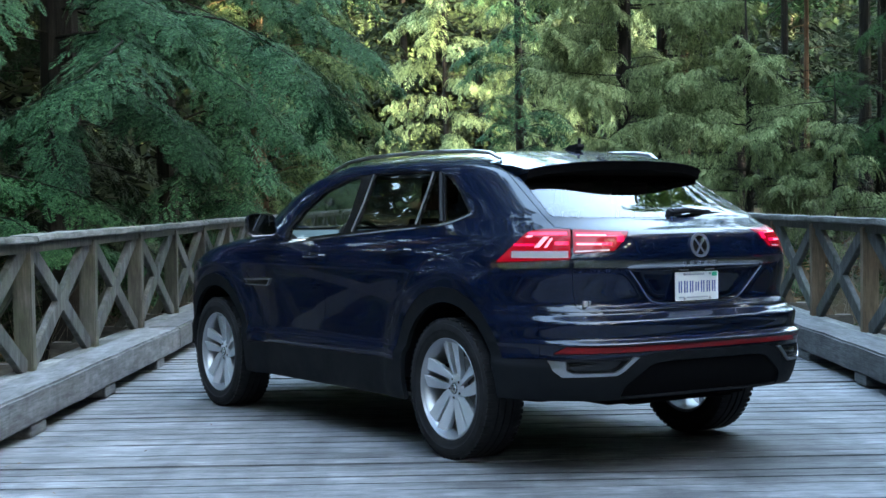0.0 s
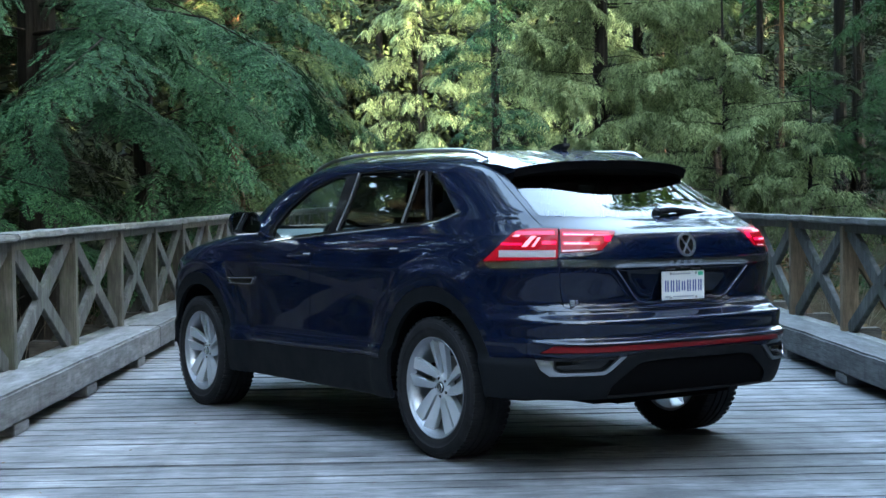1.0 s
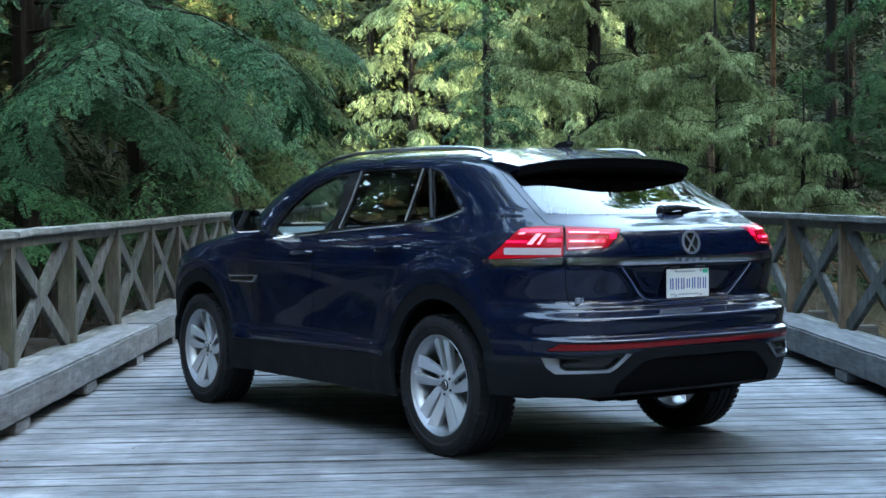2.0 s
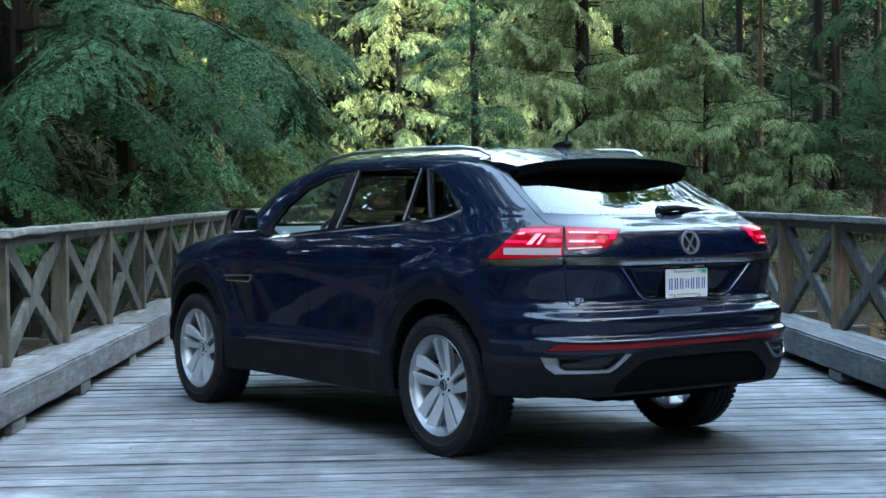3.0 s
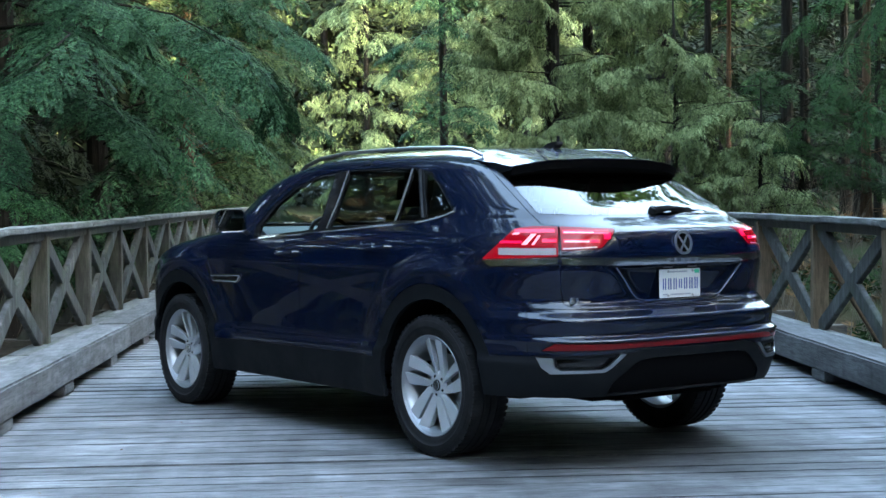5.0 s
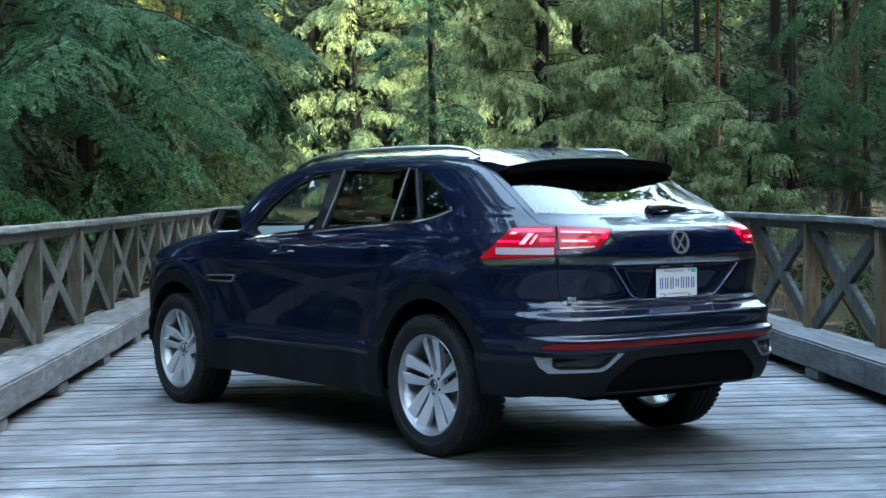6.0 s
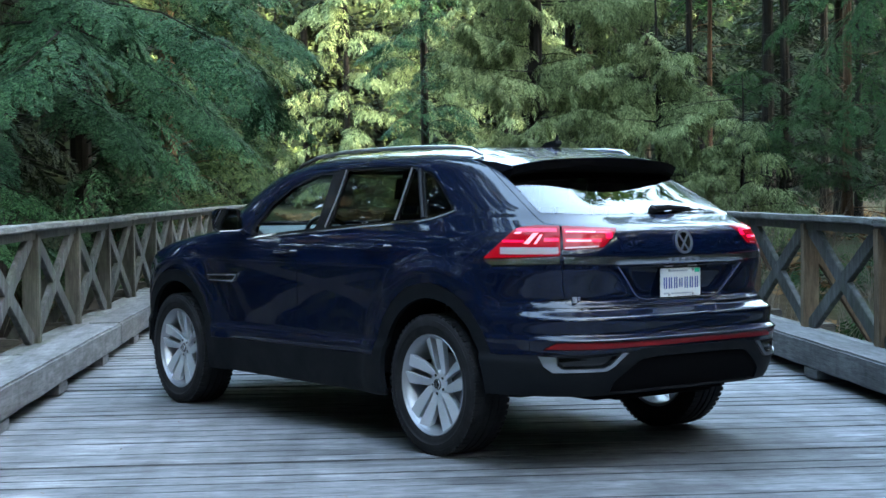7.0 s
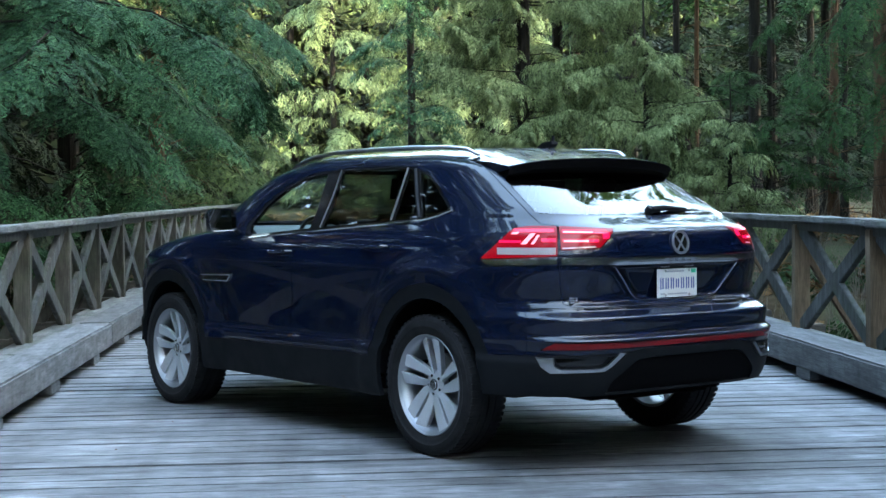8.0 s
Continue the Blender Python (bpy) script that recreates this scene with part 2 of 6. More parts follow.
def pchip(xs, ys):
    """A smooth curve through a few knots, with no overshoot."""
    xs, ys = np.array(xs, float), np.array(ys, float)
    h = np.diff(xs)
    d = np.diff(ys) / h
    m = np.zeros(len(xs))
    for i in range(1, len(xs) - 1):
        if d[i - 1] * d[i] > 0:
            w1, w2 = 2 * h[i] + h[i - 1], h[i] + 2 * h[i - 1]
            m[i] = (w1 + w2) / (w1 / d[i - 1] + w2 / d[i])
    m[0], m[-1] = d[0], d[-1]

    def curve(x):
        x = np.clip(x, xs[0], xs[-1])
        i = np.clip(np.searchsorted(xs, x) - 1, 0, len(h) - 1)
        t = (x - xs[i]) / h[i]
        return ((1 + 2 * t) * (1 - t) ** 2 * ys[i] + t * (1 - t) ** 2 * h[i] * m[i]
                + t * t * (3 - 2 * t) * ys[i + 1] + t * t * (t - 1) * h[i] * m[i + 1])
    return curve


# car body, in its own frame: x to the right, y ahead, z up, rear axle over the origin
WIDTH = pchip([0.20, 0.28, 0.34, 0.45, 0.545, 0.565, 0.59, 0.75, 0.95, 1.025, 1.04, 1.12, 1.20, 1.25, 1.333, 1.45, 1.55, 1.60, 1.635],
              [0.90, 0.93, 0.945, 0.957, 0.962, 0.961, 0.944, 0.950, 0.957, 0.955, 0.950, 0.928, 0.893, 0.865, 0.818, 0.765, 0.718, 0.695, 0.665])
REAR = pchip([0.20, 0.30, 0.36, 0.42, 0.50, 0.58, 0.64, 0.664, 0.669, 0.699, 0.705, 0.772, 0.780, 0.820, 0.832, 0.862, 0.872, 0.95, 1.03, 1.10, 1.157, 1.212, 1.225, 1.30, 1.31, 1.45, 1.55, 1.635],
             [-0.70, -0.87, -0.96, -1.005, -1.033, -1.048, -1.058, -1.063, -1.072, -1.030, -1.030, -1.044, -1.041, -0.972, -0.966, -0.934, -0.93, -0.945, -0.963, -0.968, -0.958, -0.942, -0.93, -0.775, -0.760, -0.50, -0.315, -0.12])
FRONT = pchip([0.20, 0.30, 0.50, 0.80, 0.95, 1.05, 1.12, 1.17, 1.205, 1.225, 1.26, 1.43, 1.56, 1.635],
              [3.62, 3.78, 3.90, 3.91, 3.88, 3.78, 3.56, 3.26, 2.96, 2.84, 2.76, 2.52, 2.27, 1.95])
BLEND, NOSE = 1.15, 0.95


def smooth(a, b, x):
    t = np.clip((x - a) / (b - a), 0, 1)
    return t * t * (3 - 2 * t)


def tail_power(z):
    """How square the tail is in plan: the bumper more than the tailgate."""
    return 4.2 - 0.2 * smooth(0.70, 0.86, z) + 1.0 * smooth(1.22, 1.35, z)


def nose_power(z):
    return 3.4 + 1.6 * smooth(1.15, 1.30, z)


def flare(y, z):
    """How far the body swells round the wheels."""
    out = 0
    for yw in (0.0, 2.98):
        r = np.sqrt((y - yw) ** 2 + (z - 0.40) ** 2)
        out = out + 0.030 * smooth(0.72, 0.60, r)
    return out * smooth(-0.75, -0.45, y) * smooth(3.65, 3.4, y)


def half_width(y, z):
    yr, yf, w, m, k = REAR(z), FRONT(z), WIDTH(z), tail_power(z), nose_power(z)
    s = np.clip((yr + BLEND - y) / BLEND, 0, 1)
    q = np.clip((y - (yf - NOSE)) / NOSE, 0, 1)
    f = np.maximum(1 - s ** m, 0) ** (1 / m) * np.maximum(1 - q ** k, 0) ** (1 / k)
    return w * f + flare(y, z)

from mathutils.bvhtree import BVHTree
from mathutils.interpolate import poly_3d_calc


# ---- the car ----
OBLIQUE = Vector((0.818, -0.575, 0)).normalized()
VIEWS = {"side": (Vector((0, 1, 0)), Vector((0, 0, 1))), "rear": (Vector((1, 0, 0)), Vector((0, 0, 1))), "corner": (OBLIQUE, Vector((0, 0, 1)))}


def on_side(f):
    return f.normal.x < -0.3 and f.calc_center_median().y > -0.62


def on_rear(f):
    return f.normal.y < 0.0 and f.calc_center_median().y < 0.35


def body_grid():
    """The left half of the outer skin, as rows in height and columns from the tail's middle round to the nose's."""
    bm = bmesh.new()
    zs = np.unique(np.concatenate([np.arange(0.285, 1.63, 0.024), [0.53, 0.56, 0.664, 0.669, 0.673, 0.679, 0.689, 0.695, 0.699, 0.705, 0.772, 0.78, 0.785, 0.793, 0.80, 0.808, 0.816, 0.82, 0.832, 0.837, 0.847, 0.857, 0.862, 0.872, 1.025, 1.04, 1.212, 1.225, 1.30, 1.31, 1.635]]).round(4))
    zs = np.array([z for i, z in enumerate(zs) if i == 0 or z - zs[i - 1] > 0.0025])

    def ring(z):
        yr, yf, w, m, k = float(REAR(z)), float(FRONT(z)), float(WIDTH(z)), float(tail_power(z)), float(nose_power(z))
        yc, yn = yr + BLEND, yf - NOSE
        ys = [yc - BLEND * (1 - u ** m) ** (1 / m) for u in np.linspace(0, 0.9, 34)]
        s0 = (1 - 0.9 ** m) ** (1 / m)
        ys += [yc - BLEND * s for s in np.linspace(s0, 0, 26)[1:]]
        ys += list(np.linspace(yc, yn, 50)[1:])
        q0 = (1 - 0.9 ** k) ** (1 / k)
        ys += [yn + NOSE * q for q in np.linspace(0, q0, 18)[1:]]
        ys += [yn + NOSE * (1 - v ** k) ** (1 / k) for v in np.linspace(0.9, 0, 18)[1:]]
        xs = [float(half_width(y, z)) for y in ys]
        xs[0] = xs[-1] = 0.0
        # the hollow for the number plate
        out = []
        for x, y in zip(xs, ys):
            if y < -0.4 and 0.84 < z < 1.06:
                edge = 0.27 + 0.19 * (z - 0.855) / 0.19
                y += 0.032 * float(smooth(edge + 0.038, edge - 0.038, x) * smooth(0.853, 0.878, z) * smooth(1.05, 1.035, z))
            out.append((-x, y, z))
        return out
    rows = [[bm.verts.new(p) for p in ring(float(z))] for z in zs]
    base = [v.co.copy() for v in rows[-1]]
    mid = 0.95
    for s in (0.985, 0.96, 0.92, 0.87, 0.80, 0.70, 0.58, 0.44, 0.30, 0.15):
        rows.append([bm.verts.new((p.x * s, mid + (p.y - mid) * s, 1.635 + 0.075 * (1 - s ** 5.5))) for p in base])
    for a, b in zip(rows, rows[1:]):
        for i in range(len(a) - 1):
            bm.faces.new((a[i], b[i], b[i + 1], a[i + 1]))
    bm.faces.new(rows[-1])
    bmesh.ops.remove_doubles(bm, verts=bm.verts, dist=1e-5)
    bm.normal_update()
    return bm


def trace(bm, outline, view, allowed):
    """Cut an outline, given in a plane, into the skin."""
    A, B = VIEWS[view]
    bm.normal_update()
    n = len(outline)
    for i in range(n):
        p, q = outline[i], outline[(i + 1) % n]
        d = (q[0] - p[0], q[1] - p[1])
        l2 = d[0] ** 2 + d[1] ** 2
        if l2 < 1e-9:
            continue
        pick = []
        for f in bm.faces:
            c = f.calc_center_median()
            a, b = c.dot(A) - p[0], c.z - p[1]
            t = min(1, max(0, (a * d[0] + b * d[1]) / l2))
            if (a - t * d[0]) ** 2 + (b - t * d[1]) ** 2 < 0.0022 and allowed(f):
                pick.append(f)
        if not pick:
            continue
        geom = list({e for f in pick for e in f.edges} | {v for f in pick for v in f.verts}) + pick
        no = A * -d[1] + B * d[0]
        bmesh.ops.bisect_plane(bm, geom=geom, dist=1e-5, plane_co=A * p[0] + B * p[1], plane_no=no.normalized())


def inside(outline, a, b):
    hit = False
    for (x0, y0), (x1, y1) in zip(outline, outline[1:] + outline[:1]):
        if (y0 > b) != (y1 > b) and a < (x1 - x0) * (b - y0) / (y1 - y0) + x0:
            hit = not hit
    return hit


def arc(y, z, r, a0, a1, n):
    return [(y + r * math.cos(radians(a0 + (a1 - a0) * i / n)), z + r * math.sin(radians(a0 + (a1 - a0) * i / n))) for i in range(n + 1)]


def rounded(points, r=0.02, n=3):
    """The same outline with its corners rounded."""
    out = []
    for i, p in enumerate(points):
        p, a, b = Vector(p), Vector(points[i - 1]), Vector(points[(i + 1) % len(points)])
        ra, rb = min(r, (a - p).length / 2.2), min(r, (b - p).length / 2.2)
        s, e = p + (a - p).normalized() * ra, p + (b - p).normalized() * rb
        for k in range(n + 1):
            t = k / n
            v = s * (1 - t) ** 2 + p * 2 * t * (1 - t) + e * t * t
            out.append((v.x, v.y))
    return out


WINDOWS = rounded([(2.05, 1.168), (1.18, 1.226), (0.306, 1.277), (0.133, 1.299), (-0.03, 1.340), (0.17, 1.48), (0.31, 1.553), (0.46, 1.588),
                   (0.77, 1.601), (1.22, 1.597), (1.53, 1.574), (1.774, 1.507), (1.985, 1.382), (2.10, 1.24)], 0.03)
REGIONS = [
    ("arch_rear", "side", on_side, arc(-0.005, 0.40, 0.460, 0, 180, 22) + [(-0.45, 0.2), (0.44, 0.2)]),
    ("arch_front", "side", on_side, arc(2.975, 0.40, 0.460, 0, 180, 22) + [(2.53, 0.2), (3.42, 0.2)]),
    ("cut_low", "side", lambda f: f.calc_center_median().z < 0.45, [(-1.3, 0.2), (-0.38, 0.2), (-0.42, 0.382), (-1.3, 0.382)]),
    ("glass_front", "side", on_side, rounded([(2.005, 1.190), (1.316, 1.237), (1.350, 1.572), (1.525, 1.556), (1.755, 1.491), (1.94, 1.377), (2.035, 1.255)], 0.02)),
    ("glass_rear", "side", on_side, rounded([(1.172, 1.248), (0.505, 1.281), (0.525, 1.584), (0.77, 1.590), (1.186, 1.586)], 0.02)),
    ("glass_fixed", "side", on_side, rounded([(0.485, 1.283), (0.262, 1.293), (0.468, 1.574), (0.505, 1.582)], 0.012)),
    ("glass_quarter", "side", on_side, rounded([(0.205, 1.304), (0.135, 1.311), (0.005, 1.346), (0.175, 1.465), (0.30, 1.534), (0.385, 1.562)], 0.015)),
    ("window_frame", "side", on_side, WINDOWS),
    ("lamp_outer", "corner", on_rear, rounded([(-0.520, 1.084), (-0.360, 1.233), (-0.325, 1.247), (-0.255, 1.254), (-0.131, 1.251), (-0.141, 1.100)], 0.008, 2)),
    ("lamp_inner", "corner", on_rear, rounded([(-0.125, 1.251), (0.166, 1.236), (0.150, 1.205), (0.088, 1.140), (-0.124, 1.130)], 0.008, 2)),
    ("chrome_side", "corner", on_rear, rounded([(-0.521, 1.081), (-0.141, 1.097), (-0.142, 1.056), (-0.480, 1.046)], 0.006, 2)),
    ("chrome_gate", "corner", on_rear, [(-0.124, 1.094), (0.3, 1.089), (0.9, 1.084), (0.9, 1.042), (0.3, 1.047), (-0.124, 1.055)]),
    ("rear_glass", "corner", on_rear, rounded([(-0.226, 1.318), (0.0, 1.309), (0.3, 1.306), (0.9, 1.306), (0.9, 1.60), (-0.1, 1.60), (-0.39, 1.565), (-0.37, 1.52)], 0.02)),
    ("gate", "corner", on_rear, [(-0.468, 1.59), (-0.262, 1.318), (-0.211, 1.263), (-0.128, 1.254), (-0.133, 1.10), (-0.128, 0.94), (-0.112, 0.855), (-0.06, 0.838), (0.3, 0.832), (0.9, 0.830), (0.9, 1.62), (0.0, 1.62)]),
    ("reflector", "corner", on_rear, rounded([(-0.240, 0.624), (-0.170, 0.663), (0.3, 0.660), (0.9, 0.660), (0.9, 0.630), (0.3, 0.630)], 0.006, 2)),
    ("trim", "corner", on_rear, [(-0.262, 0.592), (-0.235, 0.54), (-0.19, 0.508), (0.085, 0.513), (0.125, 0.535), (0.205, 0.604), (0.170, 0.606), (0.105, 0.548), (0.07, 0.531), (-0.140, 0.530), (-0.168, 0.545), (-0.172, 0.590)]),
    ("vent", "corner", on_rear, [(-0.166, 0.584), (-0.160, 0.549), (-0.138, 0.536), (0.068, 0.537), (0.100, 0.553), (0.138, 0.588)]),
    ("diffuser", "corner", on_rear, rounded([(0.10, 0.392), (0.95, 0.392), (0.95, 0.572), (0.345, 0.572), (0.27, 0.560), (0.13, 0.455)], 0.012, 2)),
    ("cladding", "side", on_side, arc(0, 0.40, 0.545, -10, 190, 26)[:] + [(-0.54, 0.2), (0.54, 0.2)]),
    ("cladding", "side", on_side, arc(2.98, 0.40, 0.545, -10, 190, 26)[:] + [(2.43, 0.2), (3.53, 0.2)]),
    ("cladding", "side", on_side, [(0.3, 0.2), (2.7, 0.2), (2.7, 0.500), (0.3, 0.515)]),
    ("cladding", "side", lambda f: f.normal.x < 0.2 and f.calc_center_median().y > 3.3, [(3.3, 0.2), (4.2, 0.2), (4.2, 0.60), (3.3, 0.60)]),
    ("cladding", "corner", on_rear, [(-1.0, 0.2), (0.95, 0.2), (0.95, 0.618), (0.295, 0.622), (0.225, 0.606), (-0.262, 0.598), (-0.50, 0.592), (-1.0, 0.592)]),
    ("bumper", "corner", on_rear, [(-0.30, 0.5), (0.95, 0.5), (0.95, 0.822), (0.3, 0.824), (-0.06, 0.830), (-0.305, 0.838)]),
    ("front_door", "side", on_side, rounded([(2.20, 0.505), (1.46, 0.505), (1.40, 0.80), (1.395, 1.10), (1.265, 1.225), (1.275, 1.61), (1.60, 1.60), (2.0, 1.42), (2.17, 1.20), (2.215, 0.9)], 0.03)),
    ("rear_door", "side", on_side, rounded([(1.452, 0.505), (0.62, 0.515), (0.60, 0.64), (0.50, 0.86), (0.379, 1.01), (0.262, 1.13), (0.255, 1.27), (0.45, 1.61), (1.267, 1.61), (1.257, 1.225), (1.387, 1.10), (1.392, 0.80)], 0.03)),
    ("windscreen", "rear", lambda f: f.normal.y > 0.15 and f.normal.z > 0.2, [(-0.70, 1.27), (0.2, 1.27), (0.2, 1.60), (-0.62, 1.60)]),
    ("bonnet", "side", lambda f: f.normal.z > 0.45, [(2.2, 0.98), (4.0, 0.98), (4.0, 1.215), (2.2, 1.235)]),
]


def car_panels():
    """Every panel of the skin: the half's verts, their normals and the faces of each region."""
    bm = body_grid()
    whole = bm.copy()
    whole.faces.ensure_lookup_table()
    tree = BVHTree.FromBMesh(whole)
    for name, view, allowed, outline in REGIONS:
        trace(bm, outline, view, allowed)
    bm.normal_update()
    # the cut panels keep the even curve of the whole skin
    for v in bm.verts:
        p, n, i, d = tree.find_nearest(v.co)
        corners = list(whole.faces[i].verts)
        weights = poly_3d_calc([c.co for c in corners], p)
        v.normal = sum((c.normal * w for c, w in zip(corners, weights)), Vector()).normalized()
    whole.free()
    found = {}
    for f in bm.faces:
        c = f.calc_center_median()
        label = "shell"
        for name, view, allowed, outline in REGIONS:
            if allowed(f) and inside(outline, c.dot(VIEWS[view][0]), c.z):
                label = name
                break
        found.setdefault(label, []).append(f)
    return bm, found


def panel_mesh(name, faces, material, both, flip=False, gap=0.002, depth=0.014, lift=0.0):
    """A mesh of some faces of the skin, with its edges turned inwards; both: with its mirror image; flip: the mirror image alone."""
    inset = {}
    edges = {}
    for f in faces:
        for e in f.edges:
            edges[e] = edges.get(e, 0) + 1
    rim = [e for e, k in edges.items() if k == 1 and not all(abs(v.co.x) < 1e-4 for v in e.verts)]
    fset = set(faces)
    for e in rim:
        f = next(g for g in e.link_faces if g in fset)
        d = (e.verts[1].co - e.verts[0].co)
        side = f.normal.cross(d)
        if side.length < 1e-9:
            continue
        side.normalize()
        if side.dot(f.calc_center_median() - e.verts[0].co) < 0:
            side = -side
        for v in e.verts:
            inset[v] = inset.get(v, Vector()) + side
    co, no, index, polys, loops = [], [], {}, [], []
    for f in faces:
        for v in f.verts:
            if v not in index:
                index[v] = len(co)
                p = v.co.copy() + v.normal * lift
                if v in inset and inset[v].length > 1e-6:
                    p += inset[v].normalized() * gap
                    if abs(v.co.x) < 1e-4:
                        p.x = 0
                co.append(p)
                no.append(v.normal.copy())
        polys.append([index[v] for v in f.verts])
        loops += [no[index[v]] for v in f.verts]
    for e in rim:
        f = next(g for g in e.link_faces if g in fset)
        a, b = e.verts
        ring = list(f.verts)
        if ring[(ring.index(a) + 1) % len(ring)] is not b:
            a, b = b, a
        k = len(co)
        co += [co[index[a]], co[index[b]], co[index[b]] - b.normal * depth, co[index[a]] - a.normal * depth]
        quad = [k + 1, k, k + 3, k + 2]
        fn = (co[k] - co[k + 1]).cross(co[k + 2] - co[k + 1])
        fn = fn.normalized() if fn.length > 1e-12 else a.normal.copy()
        polys.append(quad)
        loops += [fn] * 4
    sets = []
    if not flip:
        sets.append(1)
    if both or flip:
        sets.append(-1)
    V, P, N = [], [], []
    for s in sets:
        k = len(V)
        V += [(p.x * s, p.y, p.z) for p in co]
        at = 0
        for q in polys:
            ids, ns = [k + i for i in q], [(n.x * s, n.y, n.z) for n in loops[at:at + len(q)]]
            at += len(q)
            P.append(ids if s > 0 else ids[::-1])
            N += ns if s > 0 else ns[::-1]
    me = bpy.data.meshes.new(name)
    me.from_pydata(V, [], P)
    me.polygons.foreach_set("use_smooth", [True] * len(P))
    me.normals_split_custom_set(N)
    me.materials.append(material)
    return me


def lathe(profile, n, axis="x"):
    """A turned bmesh; the profile is pairs of radius and place along the axis."""
    bm = bmesh.new()
    rings = []
    for r, h in profile:
        rings.append([bm.verts.new((h, r * math.cos(2 * math.pi * i / n), r * math.sin(2 * math.pi * i / n)) if axis == "x" else
                                   (r * math.cos(2 * math.pi * i / n), r * math.sin(2 * math.pi * i / n), h)) for i in range(n)])
    for a, b in zip(rings, rings[1:]):
        for i in range(n):
            bm.faces.new((a[i], a[(i + 1) % n], b[(i + 1) % n], b[i]))
    bmesh.ops.remove_doubles(bm, verts=bm.verts, dist=1e-6)
    bmesh.ops.recalc_face_normals(bm, faces=bm.faces)
    return bm


def slab(points, x0, x1, bevel=0.0):
    """A prism with an outline in y and z, from x0 to x1."""
    bm = bmesh.new()
    a = [bm.verts.new((x0, y, z)) for y, z in points]
    b = [bm.verts.new((x1, y, z)) for y, z in points]
    bm.faces.new(a)
    bm.faces.new(b[::-1])
    for i in range(len(a)):
        j = (i + 1) % len(a)
        bm.faces.new((a[i], b[i], b[j], a[j]))
    bmesh.ops.recalc_face_normals(bm, faces=bm.faces)
    if bevel:
        bmesh.ops.bevel(bm, geom=list(bm.edges), offset=bevel, segments=2, affect="EDGES", clamp_overlap=True)
    return bm


def block(lo, hi, bevel=0.0, seg=2, m=None):
    bm = bmesh.new()
    bmesh.ops.create_cube(bm, size=1)
    for v in bm.verts:
        v.co = Vector([lo[i] + (v.co[i] + 0.5) * (hi[i] - lo[i]) for i in range(3)])
    if bevel:
        bmesh.ops.bevel(bm, geom=list(bm.edges), offset=bevel, segments=seg, affect="EDGES", clamp_overlap=True)
    if m is not None:
        bm.transform(m)
    return bm


def tube(path, radii, n=8, flat=1.0):
    """A bar along a path, with a radius at each point."""
    bm = bmesh.new()
    rings = []
    for i, p in enumerate(path):
        p = Vector(p)
        d = (Vector(path[min(i + 1, len(path) - 1)]) - Vector(path[max(i - 1, 0)])).normalized()
        side = d.cross(Vector((0, 0, 1)) if abs(d.z) < 0.9 else Vector((0, 1, 0))).normalized()
        up = side.cross(d)
        r = radii[i] if isinstance(radii, (list, tuple)) else radii
        rings.append([bm.verts.new(p + side * r * math.cos(2 * math.pi * k / n) + up * r * flat * math.sin(2 * math.pi * k / n)) for k in range(n)])
    for a, b in zip(rings, rings[1:]):
        for k in range(n):
            bm.faces.new((a[k], a[(k + 1) % n], b[(k + 1) % n], b[k]))
    bm.faces.new(rings[0][::-1])
    bm.faces.new(rings[-1])
    bmesh.ops.recalc_face_normals(bm, faces=bm.faces)
    return bm


def merge(*parts):
    """Several bmeshes in one."""
    out = bmesh.new()
    for b in parts:
        me = bpy.data.meshes.new("tmp")
        b.to_mesh(me)
        b.free()
        out.from_mesh(me)
        bpy.data.meshes.remove(me)
    return out


def mirrored(bm):
    c = bm.copy()
    for v in c.verts:
        v.co.x = -v.co.x
    bmesh.ops.reverse_faces(c, faces=c.faces)
    return c


